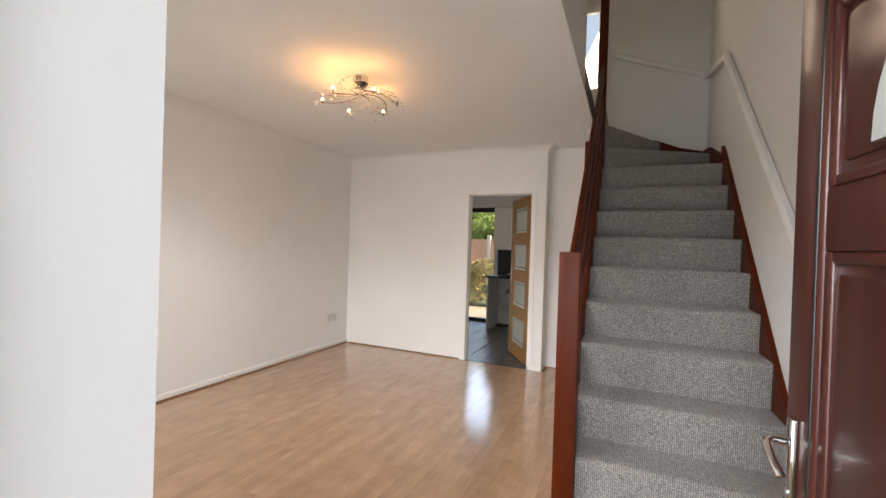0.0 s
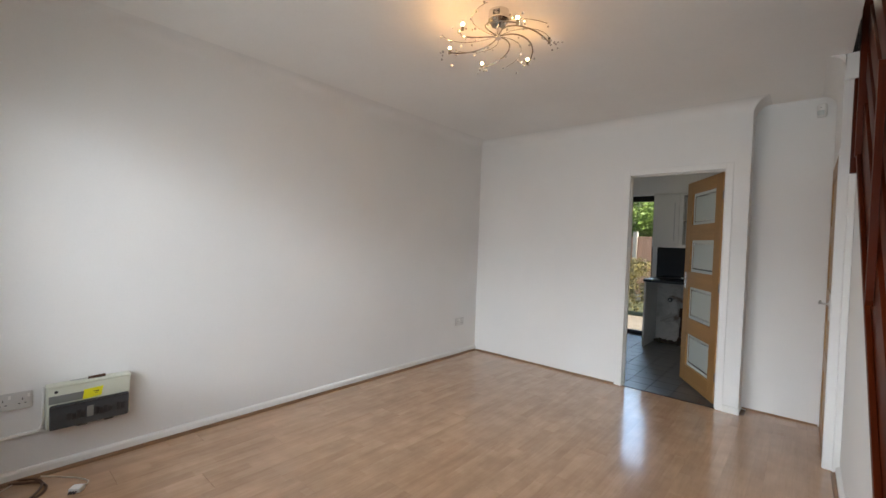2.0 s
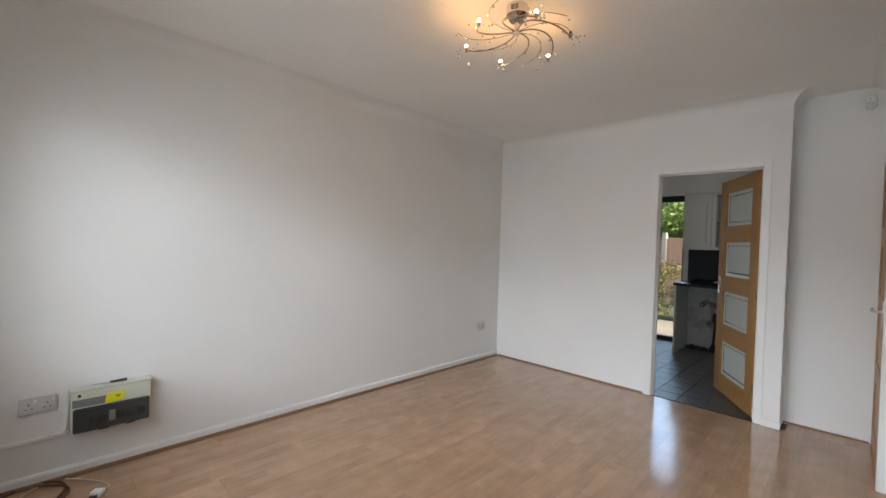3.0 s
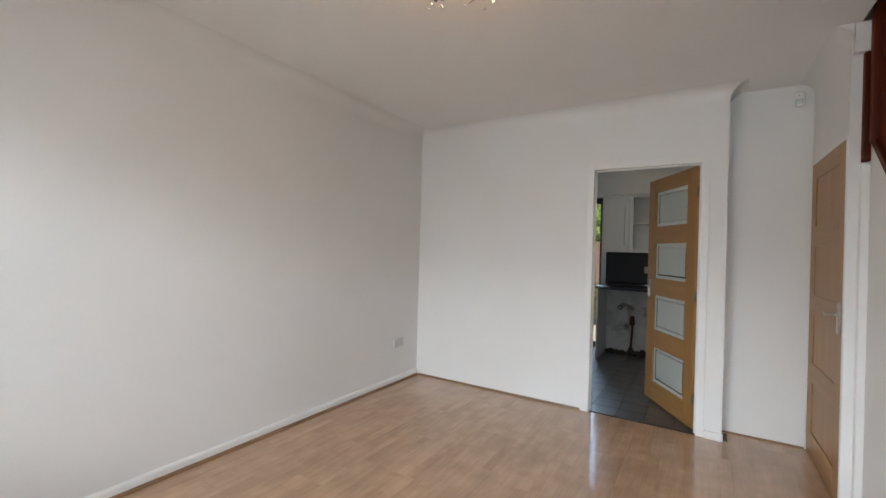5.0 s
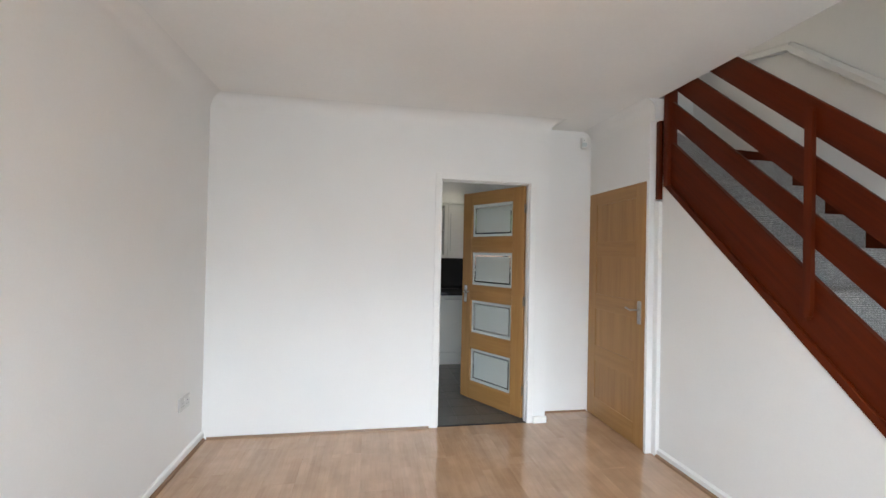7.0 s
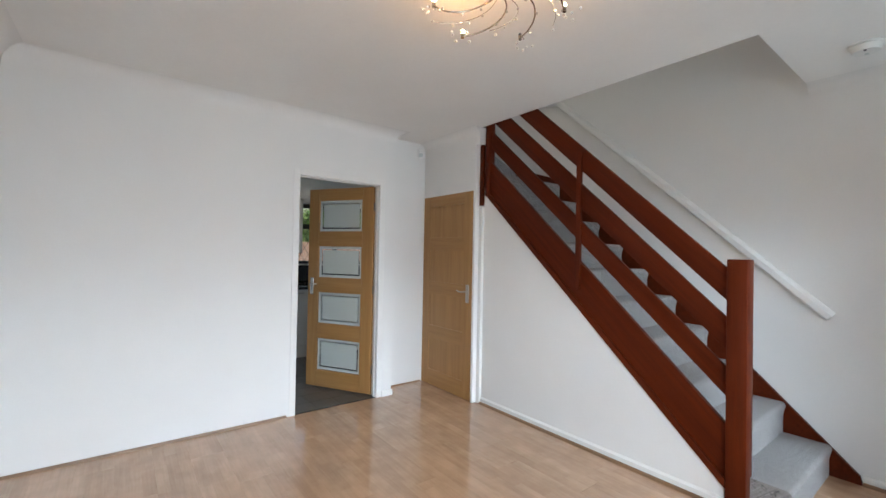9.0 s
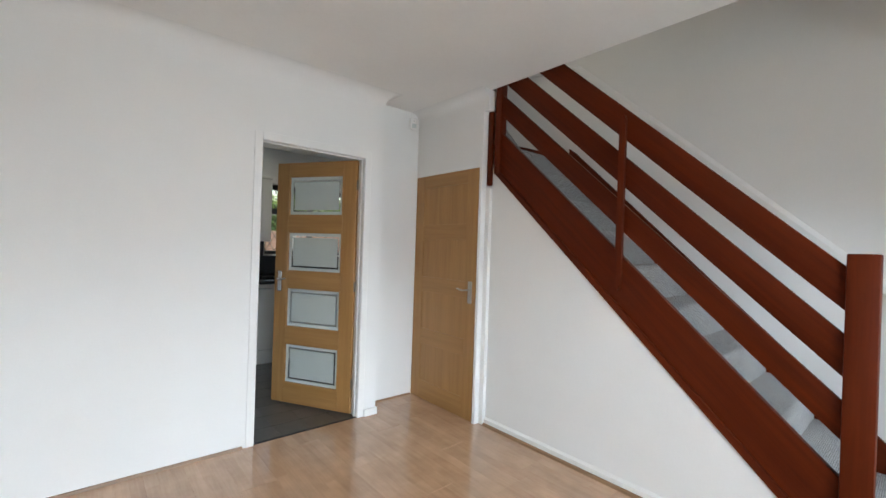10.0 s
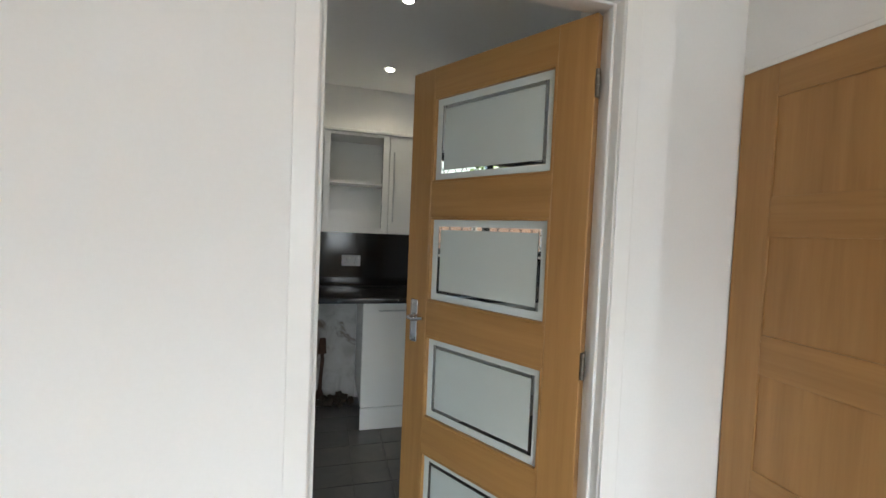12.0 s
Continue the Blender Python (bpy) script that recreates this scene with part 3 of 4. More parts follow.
def hinge(parent, z, t):
    """A butt hinge in the leaf's edge: plate, five knuckles and screw heads."""
    hg = part("hinge", boxes((-0.0035, -0.0002, -t / 2, t / 2 - 0.004, z - 0.038, z + 0.038), (-0.011, -0.0036, t / 2 - 0.007, t / 2 - 0.0045, z - 0.038, z + 0.038)), HINGE, parent)
    bm = bmesh.new()
    for k in range(5):
        rod(bm, (-0.0065, t / 2 - 0.002, z - 0.038 + k * 0.0152), (-0.0065, t / 2 - 0.002, z - 0.0240 + k * 0.0152), 0.0065, None, 10)
    part("knuckle", bm, HINGE, hg, "", True)
    for dz in (-0.024, 0.0, 0.024):
        part("screw", rod(bmesh.new(), (-0.0033, -0.004, z + dz), (-0.0046, -0.004, z + dz), 0.0038, None, 10), STEEL, hg, "", True)


LEAF = 0.754
kitchen_leaf = door_leaf("door_2", pose(-0.952, 4.684, 0.012, 0, 0, 120.5), LEAF, 1.978, True, "half-open oak door with four etched glass panes")
lever(kitchen_leaf, LEAF - 0.056, 1, 1.0, 0.040, -1)
lever(kitchen_leaf, LEAF - 0.056, -1, 1.0, 0.040, -1)
for _z in (0.23, 0.99, 1.785):
    hinge(kitchen_leaf, _z, 0.040)

cupboard_leaf = door_leaf("door_3", pose(CUP + 0.018, RECESS - 0.004, 0.006, 0, 0, -90), 0.784, 1.948, False, "closed four-panel oak cupboard door under the stairs")
lever(cupboard_leaf, 0.784 - 0.055, -1, 0.985, 0.040, -1, SATIN, 0.105)
setting("trim_cupboard_head", boxes((CUP - 0.006, CUP, 4.002, RECESS - 0.002, 1.953, 1.972), bevel=0.002), GLOSS, "thin white trim above the cupboard door", "trim")
setting("trim_cupboard_side", boxes((CUP - 0.006, CUP, 3.978, 4.004, 0, 1.960), (UNDER - 0.034, UNDER - 0.001, 3.936, 3.979, 0, 1.80), bevel=0.003), GLOSS, "white casing beside the cupboard door", "trim")

# ---- staircase ----
stairs = thing("staircase", pose(0, 0, 0), "steep winder staircase with grey woven carpet and mahogany strings", "staircase", "", "structure")
SX0, SX1 = -0.168, 0.732


def step_bm(y0, y1, z0, z1):
    """One carpeted step with a rounded nosing."""
    r = 0.026
    prof = [(y0 + 0.014, z0), (y0 + 0.014, z1 - 0.085), (y0 + 0.008, z1 - 0.060)]
    prof += [(y0 + r - r * math.cos(a), z1 - r + r * math.sin(a)) for a in [-0.55, -0.2, 0.15, 0.5, 0.85, 1.2, 1.57]]
    prof += [(y1 + 0.03, z1), (y1 + 0.03, z0)]
    return prism(prof, "x", SX0, SX1)


TREADS = [0.0, 0.193, 0.397, 0.612] + [n * RISE for n in range(4, 11)]
STEP_FIRST, STEP_GOING = 1.706, 0.2343
for n in range(1, 11):
    y0 = STEP_FIRST + (n - 1) * STEP_GOING
    part("carpeted_step", step_bm(y0, y0 + STEP_GOING, TREADS[n - 1], TREADS[n]), CARPET, stairs, "", True)
PX, PY = -0.168, 3.915


def winder(a0, a1, z0, z1):
    def edge(deg):
        a = radians(deg)
        dx, dy = math.cos(a), math.sin(a)
        reach = [(SX1 - PX) / dx if dx > 1e-6 else 9, (RECESS - 0.028 - PY) / dy if dy > 1e-6 else 9]
        return (PX + dx * min(reach), PY + dy * min(reach))
    pts = [(PX, PY), edge(a0)]
    if a0 < math.degrees(math.atan2(RECESS - 0.028 - PY, SX1 - PX)) < a1:
        pts.append((SX1, RECESS - 0.028))
    pts.append(edge(a1))
    bm = prism(pts, "z", z0, z1)
    es = [e for e in bm.edges if all(abs(v.co.z - z1) < 1e-5 for v in e.verts)]
    bmesh.ops.bevel(bm, geom=es, offset=0.016, segments=3, profile=0.5, affect="EDGES")
    return bm


part("carpeted_winder", prism([(PX, PY - 0.1), (SX1, PY - 0.1), (SX1, PY + 0.05), (PX, PY + 0.05)], "z", 9 * RISE, 10 * RISE - 0.001), CARPET, stairs)
for k, (a0, a1) in enumerate(((-0.5, 30), (29.5, 60), (59.5, 90))):
    n = 10 + k
    part("carpeted_winder", winder(a0, a1 if k < 2 else 90, (n - 1) * RISE - 0.05, n * RISE), CARPET, stairs, "", True)
part("carpeted_winder", boxes((-0.245, PX - 0.001, PY + 0.055, RECESS - 0.03, 12 * RISE, LANDING), bevel=0.012, segments=2), CARPET, stairs, "", True)

SLOPE = math.atan2(RISE, GOING)


def sloped(y0, y1, ztop_at, depth, x0, x1, k=RISE / GOING):
    """A board that follows the flight. ztop_at: height of its top edge at y = 2; depth: upright depth."""
    a, b = ztop_at + (y0 - 2.0) * k, ztop_at + (y1 - 2.0) * k
    length = math.hypot(y1 - y0, b - a)
    pitch = math.atan(k)
    w = depth * math.cos(pitch)
    e = depth * math.sin(pitch)
    prof = [(0, 0), (length, 0), (length - e, -w), (-e, -w)]
    # outline in the board's own length and width, cut plumb at both ends
    bm = prism([(u, v) for u, v in prof], "y", 0.0, x1 - x0)
    bmesh.ops.bevel(bm, geom=[ed for ed in bm.edges if abs((ed.verts[0].co - ed.verts[1].co).normalized().x) > 0.99], offset=0.004, segments=2, profile=0.5, affect="EDGES")
    m = Matrix.Translation((x1, y0, a)) @ Matrix.Rotation(math.pi / 2, 4, "Z") @ Matrix.Rotation(-pitch, 4, "Y")
    return bm, m


bm, m = sloped(1.985, 3.88, 0.462, 0.332, -0.205, -0.170)
part("string", bm, MAHOGANY_X, stairs, "dark mahogany outer string", False, m)
bm, m = sloped(1.985, 3.92, 0.172, 0.052, -0.226, -0.2055)
part("string_moulding", bm, MAHOGANY_X, stairs, "", False, m)
# wall string on the far side
k_ = RISE / GOING
part("wall_string", prism([(FIRST - 0.21, 0.0), (FIRST + 0.12, 0.0), (3.90, stair_line(3.90) - 0.32), (3.90, stair_line(3.90) + 0.075), (3.84, stair_line(3.84) + 0.085), (FIRST - 0.20, 0.05)], "x", SX1 + 0.0005, RIGHT - 0.001), MAHOGANY_X, stairs, "dark mahogany wall string")
part("wall_string", prism([(3.90, 9 * RISE), (RECESS - 0.002, 10 * RISE), (RECESS - 0.002, 2.425), (4.50, 2.385), (3.90, 2.185)], "x", SX1 + 0.0005, RIGHT - 0.001), MAHOGANY_X, stairs)
part("wall_string", prism([(SX1, 10 * RISE), (SX1, 2.41), (0.52, 2.457), (0.31, 2.545), (-0.16, 2.62), (-0.16, 11 * RISE)], "y", RECESS - 0.027, RECESS - 0.001), MAHOGANY_X, stairs)

balustrade = thing("balustrade", pose(0, 0, 0), "dark red mahogany balustrade with three wide sloping rails", "balustrade", "", "structure")
newel = part("newel_post", boxes((-0.232, -0.135, 1.884, 1.982, 0.0, 1.36), bevel=0.005, segments=2), MAHOGANY, balustrade, "square mahogany newel post", True)
for top, deep in ((1.322, 0.180), (1.048, 0.176), (0.775, 0.160)):
    bm, m = sloped(1.982, 3.872, top, deep, -0.204, -0.180, 0.917)
    part("rail", bm, MAHOGANY_X, balustrade, "", True, m)
part("upper_post", boxes((-0.232, -0.160, 3.868, 3.918, 1.90, 3.75), bevel=0.004, segments=2), MAHOGANY, balustrade, "", True)
part("end_board", boxes((-0.246, -0.216, 3.938, 3.975, 1.815, 2.375), bevel=0.004, segments=2), MAHOGANY, balustrade, "", True)
_bm = prism([(2.910, 1.19), (2.916, 1.14), (2.928, 1.118), (2.940, 1.14), (2.946, 1.19), (2.946, 2.11), (2.941, 2.132), (2.915, 2.122), (2.910, 2.10)], "x", -0.232, -0.207)
part("baluster", _bm, MAHOGANY, balustrade, "flat upright with rounded ends", False)

rail_pts = [(RIGHT - 0.025, 1.715, 1.004), (RIGHT - 0.025, 3.845, 2.965), (RIGHT - 0.03, 4.74, 3.155), (0.69, RECESS - 0.025, 3.20), (0.183, RECESS - 0.025, 3.385), (-0.2, RECESS - 0.025, 3.545)]


def band(points, w, t_out):
    """A flat-faced painted rail along a run of points."""
    bm = bmesh.new()
    pts = [Vector(p) for p in points]
    rings = []
    for i, p in enumerate(pts):
        d = (pts[min(i + 1, len(pts) - 1)] - pts[max(i - 1, 0)]).normalized()
        side = d.cross(Vector((0, 0, 1))).normalized()
        up = side.cross(d).normalized()
        ring = []
        for u, v in ((-1, -0.8), (-1, 0.25), (-0.35, 1), (0.75, 1), (1, 0.25), (1, -0.8), (0.75, -1), (-0.75, -1)):
            ring.append(bm.verts.new(p + side * (u * t_out / 2) + up * (v * w / 2)))
        rings.append(ring)
    for a, b in zip(rings, rings[1:]):
        for q in range(8):
            bm.faces.new((a[q], a[(q + 1) % 8], b[(q + 1) % 8], b[q]))
    bm.faces.new(rings[0][::-1])
    bm.faces.new(rings[-1])
    return bm


wall_rail = thing("handrail", pose(0, 0, 0), "white painted wooden handrail fixed to the stair wall", "handrail")
part("rail", band(rail_pts[:2], 0.060, 0.046), WALL, wall_rail)
part("rail", band(rail_pts[1:4], 0.060, 0.046), WALL, wall_rail)
part("rail", band(rail_pts[3:], 0.060, 0.046), WALL, wall_rail)

# ---- front door ----
fd = thing("door_4", pose(0.500, 0.262, 0.015, 0, 0, 93.2), "open dark rosewood front door with raised panels and an arched glazed light", "door", "", "structure")
FW, FH, FT = 0.880, 2.02, 0.062
part("stile", boxes((0, 0.115, -FT / 2, FT / 2, 0, FH), bevel=0.008, segments=3), ROSEWOOD, fd, "", True)
part("stile", boxes((FW - 0.140, FW, -FT / 2, FT / 2, 0, FH), bevel=0.008, segments=3), ROSEWOOD, fd, "", True)
for a, b in ((0, 0.19), (1.368, 1.50), (1.88, FH)):
    part("rail", boxes((0.115, FW - 0.140, -FT / 2 + 0.004, FT / 2 - 0.004, a, b), bevel=0.006, segments=2), ROSEWOOD, fd, "", True)
part("gasket", boxes((FW - 0.124, FW - 0.109, -FT / 2 - 0.003, FT / 2 + 0.003, 0.02, FH - 0.02), bevel=0.004, segments=2), DARK, fd)
for a, b in ((0.19, 1.368), (1.50, 1.88)):
    pn = part("raised_panel", boxes((0.115, FW - 0.141, -0.016, 0.016, a, b), (0.16, FW - 0.190, -0.024, 0.024, a + 0.045, b - 0.045), bevel=0.006, segments=2), ROSEWOOD, fd, "", True)
    part("moulding", boxes((0.115, 0.139, -0.027, 0.027, a, b), (FW - 0.170, FW - 0.141, -0.029, 0.027, a, b), (0.139, FW - 0.170, -0.029, 0.027, a, a + 0.024), (0.139, FW - 0.170, -0.029, 0.027, b - 0.024, b), bevel=0.007, segments=3), ROSEWOOD, fd, "", True)
_arch = [(0.425 + 0.165 * math.cos(a), 1.560 + 0.225 * math.sin(a)) for a in [math.pi * q / 14 for q in range(15)]]
light_ = part("glazed_light", prism(_arch, "y", -0.028, 0.028), FROST_EDGE, fd, "arched patterned glass light")
_hd = part("handle", boxes((FW - 0.072, FW - 0.038, FT / 2, FT / 2 + 0.014, 0.75, 0.985), bevel=0.005, segments=2), CHROME, fd, "chrome lever handle on a long plate", True)
part("lever", tube([(FW - 0.055, FT / 2 + 0.010, 0.93), (FW - 0.055, FT / 2 + 0.044, 0.93), (FW - 0.058, FT / 2 + 0.053, 0.927), (FW - 0.070, FT / 2 + 0.056, 0.918), (FW - 0.100, FT / 2 + 0.053, 0.893), (FW - 0.118, FT / 2 + 0.047, 0.874)], 0.0100, 12), CHROME, _hd, "", True)
part("lock_barrel", rod(bmesh.new(), (FW - 0.055, FT / 2 + 0.012, 0.815), (FW - 0.055, FT / 2 + 0.019, 0.815), 0.011), STEEL, _hd, "", True)
frame_ = thing("door_frame", pose(0, 0, 0), "dark rosewood outer frame of the front door", "door frame", "", "structure")
part("jamb", boxes((-0.478, -0.43, -0.066, 0.0, 0, 2.06), bevel=0.004), ROSEWOOD, frame_)
part("jamb", boxes((0.505, 0.52, -0.066, 0.23, 0, 2.06), bevel=0.004), ROSEWOOD, frame_)
part("head", boxes((-0.478, 0.52, -0.066, 0.0, 2.06, 2.10), bevel=0.004), ROSEWOOD, frame_)

# ---- front window ----
fw = thing("window_1", pose(-2.05, 0.0, 0.78), "wide white plastic front window", "window", "", "structure")
part("window_frame", boxes((-1.0, -0.93, -0.03, 0.03, 0, 1.40), (0.93, 1.0, -0.03, 0.03, 0, 1.40), (-0.93, 0.93, -0.03, 0.03, 0, 0.07), (-0.93, 0.93, -0.03, 0.03, 1.33, 1.40), (-0.03, 0.03, -0.03, 0.03, 0.07, 1.33), bevel=0.004), PLASTIC, fw)
for a, b in ((-0.93, -0.03), (0.03, 0.93)):
    g_ = part("pane", boxes((a, b, -0.003, 0.003, 0.07, 1.33)), CLEAR, fw)
    g_.visible_shadow = False
part("window_sill", boxes((-1.0, 1.0, 0.03, 0.27, -0.012, 0.012), bevel=0.006, segments=2), GLOSS, fw)

# ---- kitchen shell ----
setting("wall_kitchen_far", boxes(
    (LEFT, -3.25, FAR, FAR + 0.30, -0.1, 2.6), (-2.10, -0.91, FAR, FAR + 0.30, -0.1, 2.6), (-3.25, -2.10, FAR, FAR + 0.30, 2.10, 2.6),
    (-0.91, 0.35, FAR, FAR + 0.30, -0.1, 1.17), (-0.91, 0.35, FAR, FAR + 0.30, 2.06, 2.6), (0.35, K_RIGHT, FAR, FAR + 0.30, -0.1, 2.6)), WALL, "white kitchen wall with patio door and window", "wall")
setting("wall_kitchen_right", boxes((K_RIGHT, K_RIGHT + 0.2, KITCHEN, FAR + 0.3, -0.1, 2.6)), WALL, "plain white kitchen side wall", "wall")
setting("wall_kitchen_inner", boxes((-0.76, K_RIGHT, RECESS + 0.1, RECESS + 0.14, -0.1, 2.6)), WALL, "plain white kitchen wall", "wall")

# patio door: black frame, glass, low threshold
patio = thing("door_5", pose(-2.675, FAR + 0.20, 0), "black framed glazed patio door to the garden", "patio door", "", "structure")
part("jamb", boxes((-0.575, -0.52, -0.04, 0.04, 0, 2.10), bevel=0.004), BLACK_FRAME, patio)
part("jamb", boxes((0.52, 0.575, -0.04, 0.04, 0, 2.10), bevel=0.004), BLACK_FRAME, patio)
part("head", boxes((-0.52, 0.52, -0.04, 0.04, 2.02, 2.10), bevel=0.004), BLACK_FRAME, patio)
part("threshold", boxes((-0.52, 0.52, -0.04, 0.04, 0, 0.06), bevel=0.004), BLACK_FRAME, patio)
_p = part("pane", boxes((-0.52, 0.52, -0.003, 0.003, 0.06, 2.02)), CLEAR, patio)
_p.visible_shadow = False

# leaded kitchen window
kwin = thing("window_2", pose(-0.28, FAR + 0.16, 1.17), "black framed kitchen window with diamond leaded glass", "window", "", "structure")
part("window_frame", boxes((-0.63, -0.575, -0.03, 0.03, 0, 0.89), (0.575, 0.63, -0.03, 0.03, 0, 0.89), (-0.575, 0.575, -0.03, 0.03, 0, 0.055), (-0.575, 0.575, -0.03, 0.03, 0.825, 0.89), (-0.575, 0.575, -0.03, 0.03, 0.52, 0.59), (-0.03, 0.03, -0.03, 0.03, 0.055, 0.825), bevel=0.004), BLACK_FRAME, kwin)
_p = part("pane", boxes((-0.575, 0.575, -0.003, 0.003, 0.055, 0.825)), CLEAR, kwin)
_p.visible_shadow = False
_bm = bmesh.new()
for i in range(-8, 20):
    for s in (1, -1):
        # diamond cames: lines at about 60 degrees, cut to the pane
        x0 = -0.575 + i * 0.115 if s == 1 else -0.575 + (i + 1) * 0.115
        pts = []
        for q in range(60):
            z = 0.055 + 0.77 * q / 59
            x = x0 + s * (z - 0.055) * 0.62
            if -0.575 <= x <= 0.575:
                pts.append((x, z))
        if len(pts) > 4:
            rod(_bm, (pts[0][0], -0.005, pts[0][1]), (pts[-1][0], -0.005, pts[-1][1]), 0.004, None, 5)
part("leading", _bm, LEAD, kwin, "diamond lead strips")
part("window_sill", boxes((-0.63, 0.63, -0.17, -0.03, -0.012, 0.012), bevel=0.004), KITCHEN_WHITE, kwin)


def bar_handle(parent, a, b, out):
    """A straight bar handle between two points, standing out from a front."""
    bm = tube([a, b], 0.0055, 8)
    for f in (0.08, 0.92):
        p = Vector(a).lerp(Vector(b), f)
        rod(bm, p, p + Vector(out), 0.004, None, 6)
    return part("handle", bm, STEEL, parent, "steel bar handle", True)


# wall cabinets, hung on the far wall
def wall_cabinet(x0, x1, glazed, handle_x, label):
    w, d, h = x1 - x0, 0.30, 0.722
    c = thing("wall_cabinet", pose(x0, FAR - 0.003, 1.338), label, "wall cabinet", "kitchen wall cabinets")
    part("body", boxes((0, 0.018, -d + 0.02, 0, 0, h), (w - 0.018, w, -d + 0.02, 0, 0, h), (0.018, w - 0.018, -d + 0.02, 0, 0, 0.018), (0.018, w - 0.018, -d + 0.02, 0, h - 0.018, h), (0.018, w - 0.018, -0.012, 0, 0.018, h - 0.018)), KITCHEN_WHITE, c)
    if glazed:
        part("shelf", boxes((0.019, w - 0.019, -d + 0.05, -0.013, 0.36, 0.378)), KITCHEN_WHITE, c)
        dr = part("door", boxes((0.002, 0.045, -d, -d + 0.019, 0.002, h - 0.002), (w - 0.045, w - 0.002, -d, -d + 0.019, 0.002, h - 0.002), (0.045, w - 0.045, -d, -d + 0.019, 0.002, 0.04), (0.045, w - 0.045, -d, -d + 0.019, h - 0.022, h - 0.002), bevel=0.001), KITCHEN_WHITE, c)
    else:
        dr = part("door", boxes((0.002, w - 0.002, -d, -d + 0.019, 0.002, h - 0.002), bevel=0.002), KITCHEN_WHITE, c)
    if handle_x is not None:
        bar_handle(dr, (handle_x - x0, -d - 0.028, 0.09), (handle_x - x0, -d - 0.028, 0.60), (0, 0.028, 0))
    part("cornice", boxes((0, w, -d - 0.012, -d + 0.02, h + 0.001, h + 0.022), bevel=0.003), KITCHEN_WHITE, c)


wall_cabinet(-2.035, -1.715, False, -1.765, "narrow white gloss wall cabinet beside the patio door")
wall_cabinet(-1.713, -1.247, True, None, "white wall cabinet with an open framed front and one shelf")
wall_cabinet(-1.245, -0.930, False, -1.214, "white gloss wall cabinet with a long bar handle")


def base_cabinet(x0, x1, label):
    w, d = x1 - x0, 0.585
    c = thing("base_cabinet", pose(x0, FAR - 0.003, 0), label, "base cabinet", "kitchen base cabinets")
    part("body", boxes((0, w, -d + 0.02, 0, 0.155, 0.872)), KITCHEN_WHITE, c)
    dr = part("door", boxes((0.002, w - 0.002, -d, -d + 0.019, 0.158, 0.868), bevel=0.002), KITCHEN_WHITE, c)
    bar_handle(dr, (0.10, -d - 0.028, 0.825), (w - 0.10, -d - 0.028, 0.825), (0, 0.028, 0))
    part("plinth", boxes((0, w, -d + 0.006, -d + 0.022, 0.0, 0.150), bevel=0.002), KITCHEN_WHITE, c)


base_cabinet(-1.425, -0.905, "white gloss base cabinet with a steel bar handle")
base_cabinet(-0.903, -0.405, "white gloss base cabinet under the window")
base_cabinet(-0.403, 0.197, "white gloss base cabinet at the sink")
solid("end_panel", boxes((-2.030, -2.010, FAR - 0.60, FAR - 0.003, 0, 0.872), bevel=0.002), KITCHEN_WHITE, "white end panel closing an empty appliance space", "end panel")
solid("worktop", boxes((-2.045, 0.30, FAR - 0.620, FAR - 0.002, 0.873, 0.911), bevel=0.006, segments=2), WORKTOP, "black laminate worktop over an empty appliance space", "worktop", "", True)
setting("trim_splashback", boxes((-2.035, 0.30, FAR - 0.010, FAR - 0.0015, 0.912, 1.165), (-2.035, -0.92, FAR - 0.010, FAR - 0.0015, 1.165, 1.342)), SPLASH, "glossy black splashback behind the worktop", "splashback")
setting("trim_bare_plaster", boxes((-2.009, -1.427, FAR - 0.006, FAR - 0.001, 0.0, 0.871)), BARE_PLASTER, "bare patched plaster in the empty appliance space", "plaster")

waste = thing("waste_pipe", pose(-1.684, FAR - 0.03, 0.0), "rusty old waste pipe abandoned in the appliance space", "pipe")
part("upright", tube([(-0.012, 0, 0.06), (-0.006, 0, 0.20), (0.004, -0.006, 0.33), (0.0, -0.012, 0.40)], 0.015, 8), RUST, waste, "", True)
part("collar", rod(bmesh.new(), (0.0, -0.012, 0.385), (0.002, -0.014, 0.50), 0.034, 0.024), RUST, waste, "", True)
part("foot", rod(bmesh.new(), (-0.014, 0.0, 0.03), (-0.012, 0, 0.09), 0.040, 0.018), RUST, waste, "", True)
heap = random.Random(12)
rubble = bmesh.new()
for i in range(46):
    s = heap.uniform(0.012, 0.040)
    x, d = heap.uniform(-1.985, -1.455), abs(heap.gauss(0.0, 0.055)) + 0.02
    bit = bmesh.ops.create_icosphere(rubble, subdivisions=1, radius=s, matrix=pose(x, FAR - 0.012 - s - d, s * 0.55 + max(0.0, 0.05 - d) * heap.uniform(0.2, 1.0), heap.uniform(0, 90), heap.uniform(0, 90), heap.uniform(0, 90)))
    for v in bit["verts"]:
        v.co += Vector((heap.uniform(-1, 1), heap.uniform(-1, 1), heap.uniform(-1, 1))) * s * 0.35
        v.co.z = max(v.co.z, 0.002)
        v.co.y = min(v.co.y, FAR - 0.008)
solid("rubble", rubble, RUBBLE, "low heap of dark plaster rubble under the worktop", "rubble", "stuff")
valve = thing("stop_valve", pose(-1.83, FAR - 0.012, 0.605), "small black valve on the bare plaster", "valve")
part("body", rod(bmesh.new(), (0, 0, 0), (0, -0.05, 0), 0.030), DARK, valve, "", True)
part("spindle", rod(bmesh.new(), (0, -0.05, 0), (0.0, -0.08, 0.0), 0.012), STEEL, valve, "", True)


